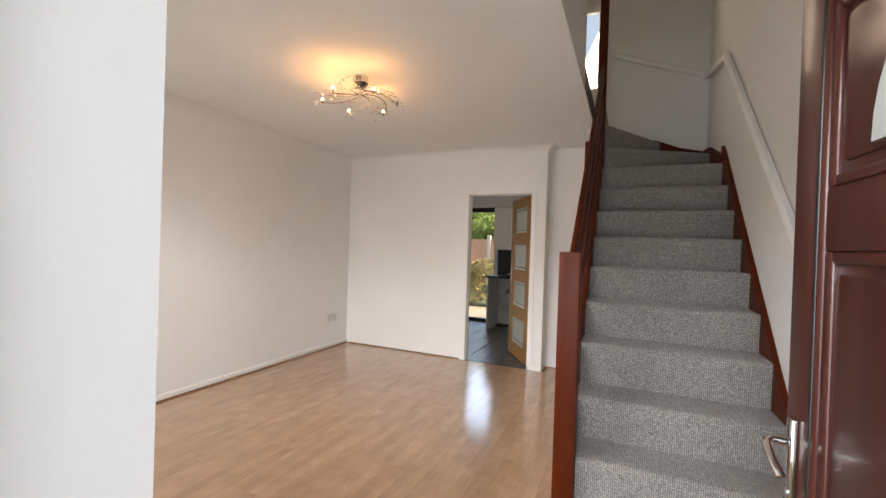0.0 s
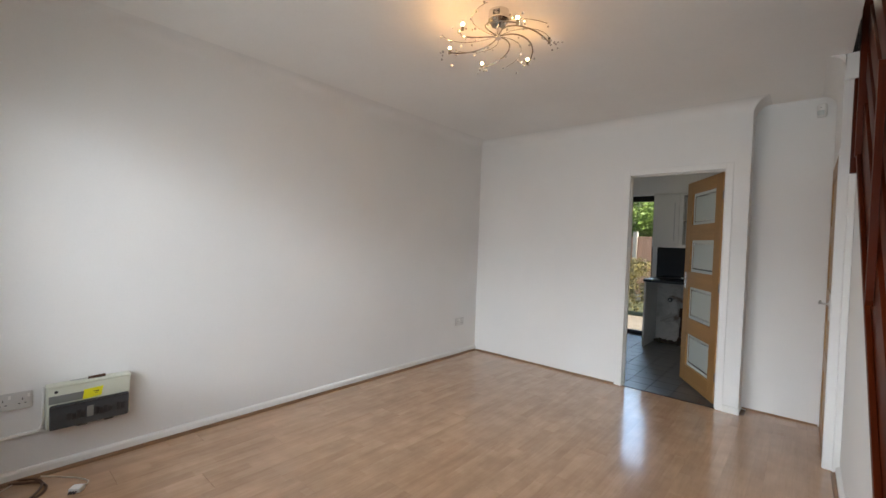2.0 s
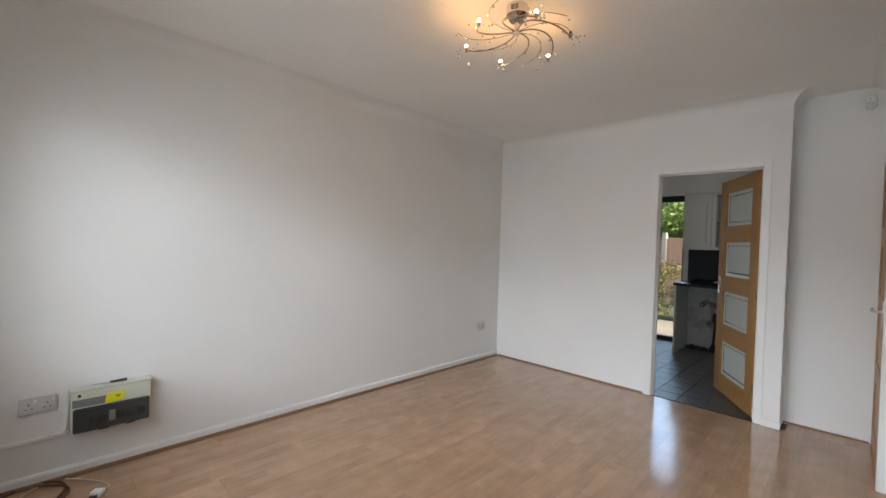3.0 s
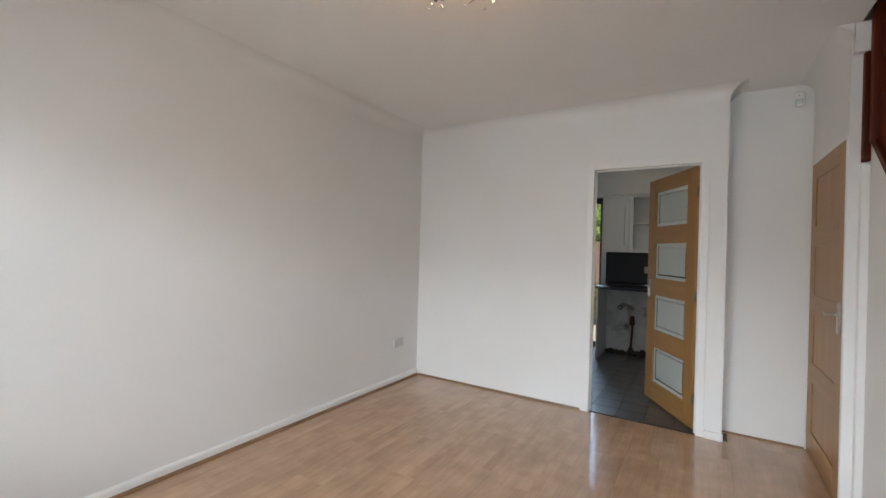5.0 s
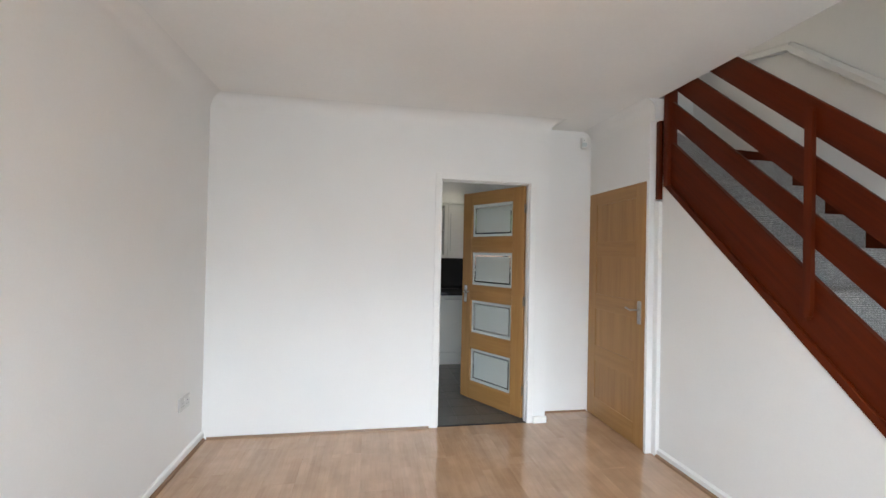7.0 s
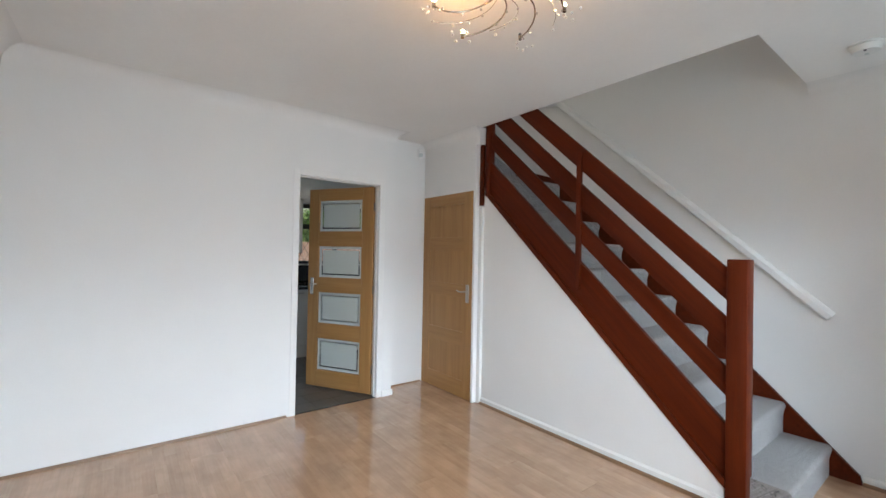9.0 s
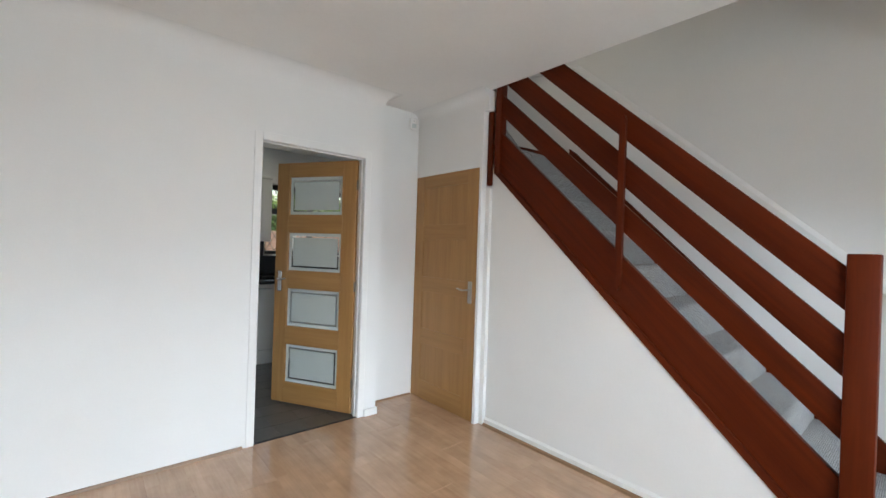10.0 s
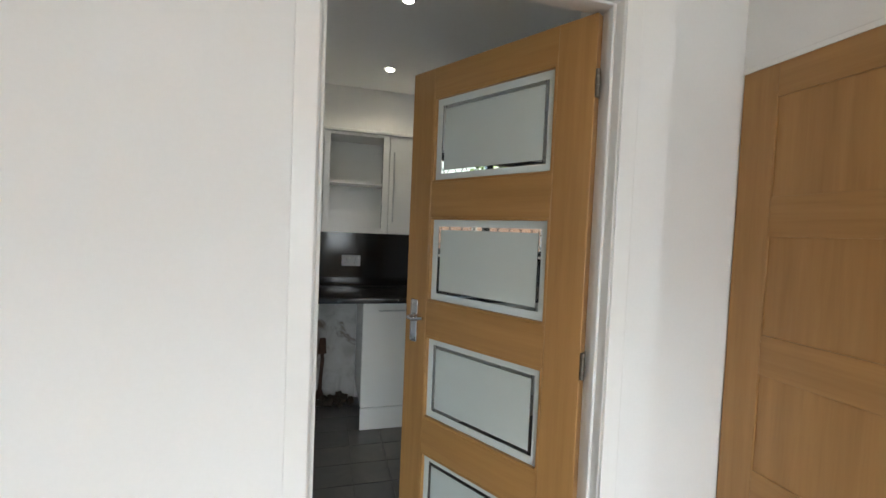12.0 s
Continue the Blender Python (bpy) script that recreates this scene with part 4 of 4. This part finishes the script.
# ---- sockets and switches ----
def socket(m, gangs, label):
    """A socket plate: x across, -y out of the wall, centre at the origin."""
    w = 0.146 if gangs == 2 else 0.086
    s = thing("socket", m, label, "socket")
    part("plate", boxes((-w / 2, w / 2, -0.014, 0, -0.043, 0.043), bevel=0.004, segments=2), SOCKET_WHITE, s, "", True)
    for k in range(gangs):
        cx = (k - (gangs - 1) / 2) * 0.070
        for dx, dz, hw, hh in ((0, 0.008, 0.002, 0.005), (-0.011, -0.014, 0.004, 0.002), (0.011, -0.014, 0.004, 0.002)):
            part("pin_hole", boxes((cx + dx - hw, cx + dx + hw, -0.0146, -0.0135, dz - hh, dz + hh)), DARK, s)
        part("rocker", boxes((cx + 0.018, cx + 0.028, -0.0175, -0.013, 0.014, 0.032), bevel=0.001), PLASTIC, s)
    return s


socket(pose(LEFT, 4.275, 0.385, 0, 0, 90), 2, "white double socket low on the party wall")
socket(pose(LEFT, 0.645, 0.424, 0, 0, 90), 2, "white double socket beside the fuse box")
socket(pose(LEFT, 0.452, 0.430, 0, 0, 90), 1, "white single outlet near the window corner")
socket(pose(-1.485, FAR - 0.010, 1.115), 2, "white double socket on the black splashback")

# consumer unit
cu = thing("fuse_box", pose(LEFT, 0.945, 0.250, 0, 0, 90), "cream consumer unit with smoked cover and a yellow sticker", "fuse box")
cw = 0.178
part("body", boxes((-cw, cw, -0.070, 0, 0.0, 0.228), bevel=0.008, segments=2), CREAM, cu, "", True)
cover = part("cover", boxes((-cw + 0.008, cw - 0.010, -0.094, -0.069, 0.002, 0.132), bevel=0.010, segments=2), SMOKED, cu, "smoked transparent cover", True)
for q, hi in ((0, 0.070), (1, 0.062), (2, 0.078), (3, 0.070), (6, 0.080), (7, 0.066), (8, 0.074), (9, 0.060), (11, 0.078), (12, 0.072)):
    part("breaker", boxes((-cw + 0.075 + q * 0.0195, -cw + 0.092 + q * 0.0195, -0.0965, -0.0935, 0.042, hi + 0.010), bevel=0.001), DARK, cover)
part("main_switch", boxes((-cw + 0.158, -cw + 0.186, -0.0965, -0.0935, 0.040, 0.098), bevel=0.001), STRIP, cover)
part("hinge_line", boxes((-cw + 0.012, cw - 0.014, -0.0955, -0.0935, 0.118, 0.124)), DARK, cover)
part("label_strip", boxes((-cw + 0.006, -0.028, -0.0725, -0.0695, 0.137, 0.178)), STRIP, cu)
part("sticker", prism([(-0.036, 0.133), (0.044, 0.140), (0.053, 0.190), (-0.030, 0.186)], "y", -0.0735, -0.0695), LABEL_YELLOW, cu, "yellow sticker")
part("sticker_print", boxes((0.010, 0.034, -0.0742, -0.0734, 0.166, 0.170), (0.016, 0.030, -0.0742, -0.0734, 0.158, 0.161)), DARK, cu)
part("screw", rod(bmesh.new(), (-cw + 0.035, -0.069, 0.198), (-cw + 0.035, -0.073, 0.198), 0.008), DARK, cu, "", True)
part("lip", boxes((-cw - 0.003, cw + 0.003, -0.075, -0.003, 0.219, 0.232), bevel=0.004), CREAM, cu)
part("knockout", boxes((-0.06, -0.015, -0.075, -0.05, -0.007, 0.003)), DARK, cu)
part("knockout", boxes((0.06, 0.10, -0.075, -0.05, -0.007, 0.003)), DARK, cu)
driver = thing("screwdriver", pose(LEFT + 0.045, 0.935, 0.4885, 0, 0, 84), "small dark screwdriver lying on the fuse box", "screwdriver")
part("shaft", tube([(-0.075, 0, 0.0), (0.0, 0, 0.002)], 0.0032, 8), STEEL, driver, "", True)
part("grip", rod(bmesh.new(), (0.0, 0, 0.002), (0.075, 0.004, 0.004), 0.0065, 0.0085, 10), RUST, driver, "", True)
solid("cable_trunking", boxes((LEFT, LEFT + 0.014, FRONT, 0.764, 0.232, 0.252), bevel=0.003), PLASTIC, "white mini trunking running to the fuse box", "trunking")
solid("sheathed_cable", tube([(LEFT + 0.016, 0.738, 0.250), (LEFT + 0.016, 0.748, 0.262), (LEFT + 0.014, 0.756, 0.30), (LEFT + 0.014, 0.760, 0.44), (LEFT + 0.014, 0.762, 0.475)], 0.006, 8), PLASTIC, "white sheathed cable beside the fuse box", "cable", "", True)


# loose flex and plug on the floor
def coil(cx, cy, rx, ry, turns, phase, z):
    n = int(26 * turns)
    out = []
    for k in range(n + 1):
        a = phase + 2 * math.pi * turns * k / n
        wob = 1 + 0.10 * math.sin(2.3 * a + 0.7)
        out.append((cx + rx * wob * math.cos(a), cy + ry * wob * math.sin(a), z + 0.004 * (1 + math.sin(a * 1.7))))
    return out


solid("extension_flex", tube(coil(-3.28, 0.59, 0.15, 0.155, 1.75, 3.6, 0.006) + [(-3.42, 0.63, 0.008), (-3.47, 0.57, 0.006), (-3.53, 0.48, 0.006), (-3.55, 0.36, 0.006)], 0.0062, 7), CABLE_DARK, "dark brown coil of loose flex on the floor", "cable", "", True)
PLUG_AT = pose(-3.128, 0.858, 0.0, 0, 0, 51)
plug = thing("plug", PLUG_AT, "white mains plug lying on the laminate with its flex", "plug")
part("body", boxes((-0.026, 0.026, -0.024, 0.024, 0.001, 0.026), bevel=0.006, segments=2), PLASTIC, plug, "", True)
for dx, dy, hx in ((-0.012, -0.034, 0.003), (0.012, -0.034, 0.003), (0.0, -0.036, 0.002)):
    part("pin", boxes((dx - hx, dx + hx, dy - 0.008, dy + 0.012, 0.009, 0.015)), DARK, plug)
part("flex", tube([(0, 0.022, 0.012)] + [tuple(PLUG_AT.inverted() @ Vector((x, y, 0.004))) for x, y in ((-3.165, 0.905), (-3.195, 0.912), (-3.225, 0.902), (-3.27, 0.877), (-3.345, 0.817), (-3.414, 0.75), (-3.435, 0.68), (-3.36, 0.595), (-3.31, 0.56), (-3.22, 0.53))], 0.0038, 7), FLEX_CREAM, plug, "", True)

# motion sensor in the recess corner
pir = thing("motion_sensor", pose(CUP - 0.075, RECESS, 2.42, 0, 0, -18), "white alarm motion sensor high in the recess", "motion sensor")
part("body", boxes((-0.030, 0.030, -0.050, -0.005, -0.05, 0.055), bevel=0.020, segments=4), PLASTIC, pir, "", True)
part("lens", boxes((-0.021, 0.021, -0.055, -0.045, -0.038, 0.0), bevel=0.006, segments=2), FROST_EDGE, pir, "", True)
part("led_window", ball(bmesh.new(), (0, -0.050, 0.022), 0.004, 1), SMOKED, pir, "", True)
part("bracket", rod(bmesh.new(), (0, -0.03, 0.0), (0, 0.008, 0.0), 0.012), PLASTIC, pir, "", True)

# smoke alarm on the ceiling
alarm = thing("smoke_alarm", pose(0.29, 1.51, CEIL), "round white smoke alarm on the ceiling", "smoke alarm")
part("base", rod(bmesh.new(), (0, 0, -0.010), (0, 0, 0), 0.072, 0.072, 32), PLASTIC, alarm, "", True)
part("cover", rod(bmesh.new(), (0, 0, -0.042), (0, 0, -0.013), 0.056, 0.068, 32), PLASTIC, alarm, "", True)
part("gap", rod(bmesh.new(), (0, 0, -0.013), (0, 0, -0.010), 0.062, 0.062, 32), DARK, alarm, "", True)
part("button", rod(bmesh.new(), (0.022, 0, -0.046), (0.022, 0, -0.040), 0.009, 0.009, 14), FROST, alarm, "", True)
part("slot", boxes((-0.046, -0.026, -0.006, 0.006, -0.0435, -0.0415)), DARK, alarm)

# ---- ceiling light ----
LX, LY = -1.685, 2.305
lamp = thing("ceiling_light", pose(LX, LY, CEIL), "chrome ceiling light with curled arms, lit capsules and crystal beads", "ceiling light")
part("canopy", rod(bmesh.new(), (0, 0, -0.046), (0, 0, -0.0005), 0.054, 0.054, 32), CHROME, lamp, "", True)
part("rim", rod(bmesh.new(), (0, 0, -0.072), (0, 0, -0.0465), 0.036, 0.054, 32), ARM_CHROME, lamp, "", True)
for k in range(4):
    part("vent_slot", boxes((-0.018, 0.018, -0.0553, -0.0535, -0.016 - k * 0.007, -0.013 - k * 0.007)), DARK, lamp, "", False, pose(0, 0, 0, 0, 0, 20))
part("stem", rod(bmesh.new(), (0, 0, -0.125), (0, 0, -0.07), 0.012, None, 14), CHROME, lamp, "", True)
part("hub", rod(bmesh.new(), (0, 0, -0.140), (0, 0, -0.112), 0.017, 0.019, 18), CHROME, lamp, "", True)
rnd_lamp = random.Random(11)


def swirl(end_deg, reach, sweep, z_end, rise):
    """An arm that curls outward round the hub to its end bearing."""
    a1 = radians(end_deg)
    return [(reach * f * math.cos(a1 - sweep * (1 - f * f)), reach * f * math.sin(a1 - sweep * (1 - f * f)), -0.128 + rise * math.sin(f * math.pi) + (z_end + 0.128) * f * f) for f in [q / 12 for q in range(13)]]


def bead_cluster(parent, at, count, spread):
    for _ in range(count):
        p = Vector(at) + Vector((rnd_lamp.gauss(0, spread), rnd_lamp.gauss(0, spread), rnd_lamp.gauss(-0.012, spread * 0.7)))
        part("bead", ball(bmesh.new(), p, rnd_lamp.uniform(0.0045, 0.0075), 1), BEADS, parent, "", False)


for k in range(6):
    bearing = -96 + 60 * k
    pts = swirl(bearing, 0.262, 1.15, -0.186, 0.012)
    arm = part("arm", tube(pts, 0.0036, 7), ARM_CHROME, lamp, "", True)
    e = Vector(pts[-1])
    part("lamp_holder", rod(bmesh.new(), e + Vector((0, 0, -0.006)), e + Vector((0, 0, 0.014)), 0.0075), ARM_CHROME, arm, "", True)
    if k != 2:
        part("capsule", ball(bmesh.new(), e + Vector((0, 0, 0.023)), 0.0085, 2), BULB, arm, "lit halogen capsule", True)
        bulb_lamp("capsule_light", Vector((LX, LY, CEIL)) + e + Vector((0, 0, 0.037)), 0.38, (1.0, 0.50, 0.16), 0.004)
    else:
        part("capsule", ball(bmesh.new(), e + Vector((0, 0, 0.020)), 0.0075, 2), DARK, arm, "burnt-out capsule", True)
    bead_cluster(arm, e, 8, 0.026)
    for f in (5, 8):
        bead_cluster(arm, pts[f], 1, 0.004)
    # thin bead-tipped wire curling up between the arms
    pts = swirl(bearing + 30, 0.300, 0.95, -0.115 - 0.05 * (k % 2), 0.008)
    wire = part("wire", tube(pts, 0.0015, 6), ARM_CHROME, lamp, "", True)
    for f in (6, 8, 10, 12):
        bead_cluster(wire, pts[f], 1, 0.008)

# kitchen downlights
for x, y in ((-1.29, 6.58), (-1.33, 5.68), (-2.5, 6.58), (-2.5, 5.68), (-0.15, 6.58)):
    d = thing("downlight", pose(x, y, 2.48), "small round recessed downlight, lit", "downlight", "kitchen downlights")
    part("rim", rod(bmesh.new(), (0, 0, -0.006), (0, 0, -0.0005), 0.038, 0.042, 24), CHROME, d, "", True)
    part("lens", rod(bmesh.new(), (0, 0, -0.009), (0, 0, -0.0062), 0.026, 0.026, 20), SPOT, d, "", True)
for x, y in ((-1.29, 6.58), (-1.33, 5.68)):
    spot_lamp("downlight_lamp", (x, y, 2.465), 3.3, (1.0, 0.93, 0.82), 0.025)

# landing window
lw = thing("window_3", pose(-0.41, RECESS + 0.05, 3.14), "narrow tall landing window with a white frame", "window", "", "structure")
part("window_frame", boxes((-0.14, -0.10, -0.03, 0.03, 0, 0.96), (0.10, 0.14, -0.03, 0.03, 0, 0.96), (-0.10, 0.10, -0.03, 0.03, 0, 0.05), (-0.10, 0.10, -0.03, 0.03, 0.91, 0.96), bevel=0.003), PLASTIC, lw)
_p = part("pane", boxes((-0.10, 0.10, -0.003, 0.003, 0.05, 0.91)), CLEAR, lw)
_p.visible_shadow = False

# ---- garden ----
ground = setting("ground", boxes((-400, 400, -400, 400, -0.40, -0.125)), GROUND, "garden ground of worn lawn and soil", "ground")
patio_slabs = setting("pavement", boxes((-6.0, 3.0, 7.36, 9.4, -0.30, -0.06)), PAVING, "buff paving outside the patio door", "paving")


def leafy(name, mat_, centres, count, size, parent, seed, flat=0.5):
    """Many small folded leaves scattered in clumps."""
    rnd = random.Random(seed)
    verts, faces = [], []
    for _ in range(count):
        cx, cy, cz, rx, ry, rz = rnd.choice(centres)
        d = Vector((rnd.gauss(0, 1), rnd.gauss(0, 1), rnd.gauss(0, 1))).normalized() * (rnd.random() ** 0.45)
        p = Vector((cx + d.x * rx, cy + d.y * ry, cz + d.z * rz))
        q = Euler((rnd.uniform(-1.2, 1.2), rnd.uniform(-1.2, 1.2), rnd.uniform(0, 6.28))).to_matrix()
        s = size * rnd.uniform(0.6, 1.3)
        b = len(verts)
        for u, v, w in ((0, -1, 0), (flat, 0, 0.15), (0, 1, 0), (-flat, 0, 0.15)):
            verts.append(p + q @ Vector((u * s, v * s, w * s)))
        faces += [(b, b + 1, b + 2), (b, b + 2, b + 3)]
    me = bpy.data.meshes.new(name)
    me.from_pydata(verts, [], faces)
    me.materials.append(mat_)
    ob = new(name, me)
    ob.parent = parent
    return ob


def shrub(x, y, h, w, seed, label):
    s = thing("shrub", pose(x, y, -0.125), label, "shrub", "garden shrubs")
    rnd = random.Random(seed)
    bm = bmesh.new()
    for k in range(9):
        a = rnd.uniform(0, 6.28)
        rod(bm, (0.05 * math.cos(a), 0.05 * math.sin(a), 0), (w * 0.6 * math.cos(a), w * 0.5 * math.sin(a), h * rnd.uniform(0.5, 0.9)), 0.012, 0.004, 6)
    part("stems", bm, BARK, s)
    cs = [(rnd.uniform(-w, w) * 0.6, rnd.uniform(-w, w) * 0.5, h * rnd.uniform(0.18, 0.88), w * 0.42, w * 0.4, h * 0.22) for _ in range(12)]
    leafy("foliage", LEAF_BUSH, cs, 5600, 0.034, s, seed)


shrub(-3.55, 9.9, 1.15, 0.75, 3, "twiggy olive-green shrub by the paving")
shrub(-4.6, 10.1, 1.05, 0.8, 4, "bushy olive-green shrub before the fence")
shrub(-2.4, 10.0, 1.0, 0.7, 5, "low olive-green shrub before the fence")
shrub(-1.2, 10.2, 1.1, 0.75, 6, "bushy olive-green shrub before the fence")
shrub(0.2, 10.0, 1.05, 0.8, 7, "olive-green shrub below the kitchen window")


def tree(x, y, h, seed, label):
    t = thing("tree", pose(x, y, -0.125), label, "tree", "garden trees")
    rnd = random.Random(seed)
    bm = rod(bmesh.new(), (0, 0, 0), (0.1, 0.05, h * 0.5), 0.16, 0.09, 10)
    cs = []
    for k in range(14):
        a = 2 * math.pi * k / 14 + rnd.uniform(-0.3, 0.3)
        r = rnd.uniform(0.4, 2.0)
        e = (r * math.cos(a), r * math.sin(a), h * rnd.uniform(0.45, 0.85))
        rod(bm, (0.1, 0.05, h * rnd.uniform(0.28, 0.5)), e, 0.05, 0.012, 6)
        cs.append((*e, rnd.uniform(0.5, 0.95), rnd.uniform(0.5, 0.95), rnd.uniform(0.4, 0.7)))
    part("trunk", bm, BARK, t, "", True)
    leafy("crown", LEAF_TREE, cs, 11000, 0.07, t, seed)


tree(-5.2, 15.2, 3.3, 21, "leafy green tree behind the fence")
tree(-3.2, 16.0, 3.5, 22, "leafy green tree behind the fence")
tree(-7.6, 15.8, 3.4, 23, "leafy green tree behind the fence")
tree(0.0, 14.6, 3.4, 24, "leafy green tree behind the fence")
tree(2.4, 15.0, 3.3, 25, "leafy green tree behind the fence")

fence = thing("fence", pose(0, 12.6, -0.125), "red-brown wooden panel fence with concrete posts", "fence")
for k in range(8):
    x = -9.45 + k * 1.83
    part("post", boxes((x - 0.055, x + 0.055, -0.055, 0.055, 0, 1.88), bevel=0.008), CONCRETE, fence, "pale concrete post")
    for q in range(15):
        a = x + 0.058 + q * 0.1143
        part("board", boxes((a, a + 0.111, -0.010 + 0.007 * (q % 2), 0.006 + 0.007 * (q % 2), 0.182, 1.70)), FENCE_WOOD, fence)
    part("cap_rail", boxes((x + 0.056, x + 1.772, -0.022, 0.026, 1.702, 1.745), bevel=0.004), FENCE_WOOD, fence)
    part("gravel_board", boxes((x + 0.056, x + 1.772, -0.02, 0.02, 0, 0.178)), CONCRETE, fence)

house = thing("neighbouring_house", pose(-6.6, 24.0, -0.125), "pale neighbouring house beyond the fence", "house")
part("wall", prism([(-3.0, 0), (3.0, 0), (3.0, 2.9), (0.0, 4.4), (-3.0, 2.9)], "y", 0, 5.0), CONCRETE, house)
part("roof", prism([(-3.3, 2.75), (0, 4.45), (3.3, 2.75), (3.3, 2.95), (0, 4.66), (-3.3, 2.95)], "y", -0.2, 5.2), BRICKWORK, house)

# street side: unseen plain wall added across the way to block the low sky
setting("backdrop_street", boxes((-30, 30, -15.2, -15.0, -0.125, 3.4)), BRICKWORK, "unseen brown stand-in wall across the street, hiding the low sky", "wall")

# ---- laminate boards and kitchen tiles ----
def board_mesh(length):
    return mesh_of("laminate_board", boxes((0.0, 0.1925, 0.0, length, -0.0085, 0.0), bevel=0.0002), LAMINATE)


_full = board_mesh(1.285)
random.seed(5)
_x = LEFT + 0.001
row = 0
while _x < RIGHT - 0.02:
    start = FRONT - 1.286 * ((row * 0.37) % 1.0) - 0.02
    _y = start
    limit = RECESS if _x > -0.80 else 4.614
    while _y < limit - 0.01:
        end = min(_y + 1.285, limit)
        y_from = max(_y, -0.06)
        if end - y_from > 0.03:
            me_ = _full if (end - y_from) > 1.284 else board_mesh(end - y_from)
            ob = new("laminate_board", me_)
            ob.location = (_x, y_from, 0.0)
            ob.parent = floor
        _y += 1.286
    _x += 0.1926
    row += 1

_tile = mesh_of("slate_tile", boxes((0.0, 0.2035, 0.0, 0.2035, -0.0075, 0.0), bevel=0.0012), SLATE)
for i in range(14):
    for j in range(13):
        x, y = -3.36 + i * 0.207, 4.622 + j * 0.207
        if x < -1.0 or (y > RECESS + 0.1 and x < -0.45):
            ob = new("slate_tile", _tile)
            ob.location = (x, y, 0.0)
            ob.parent = kitchen_floor
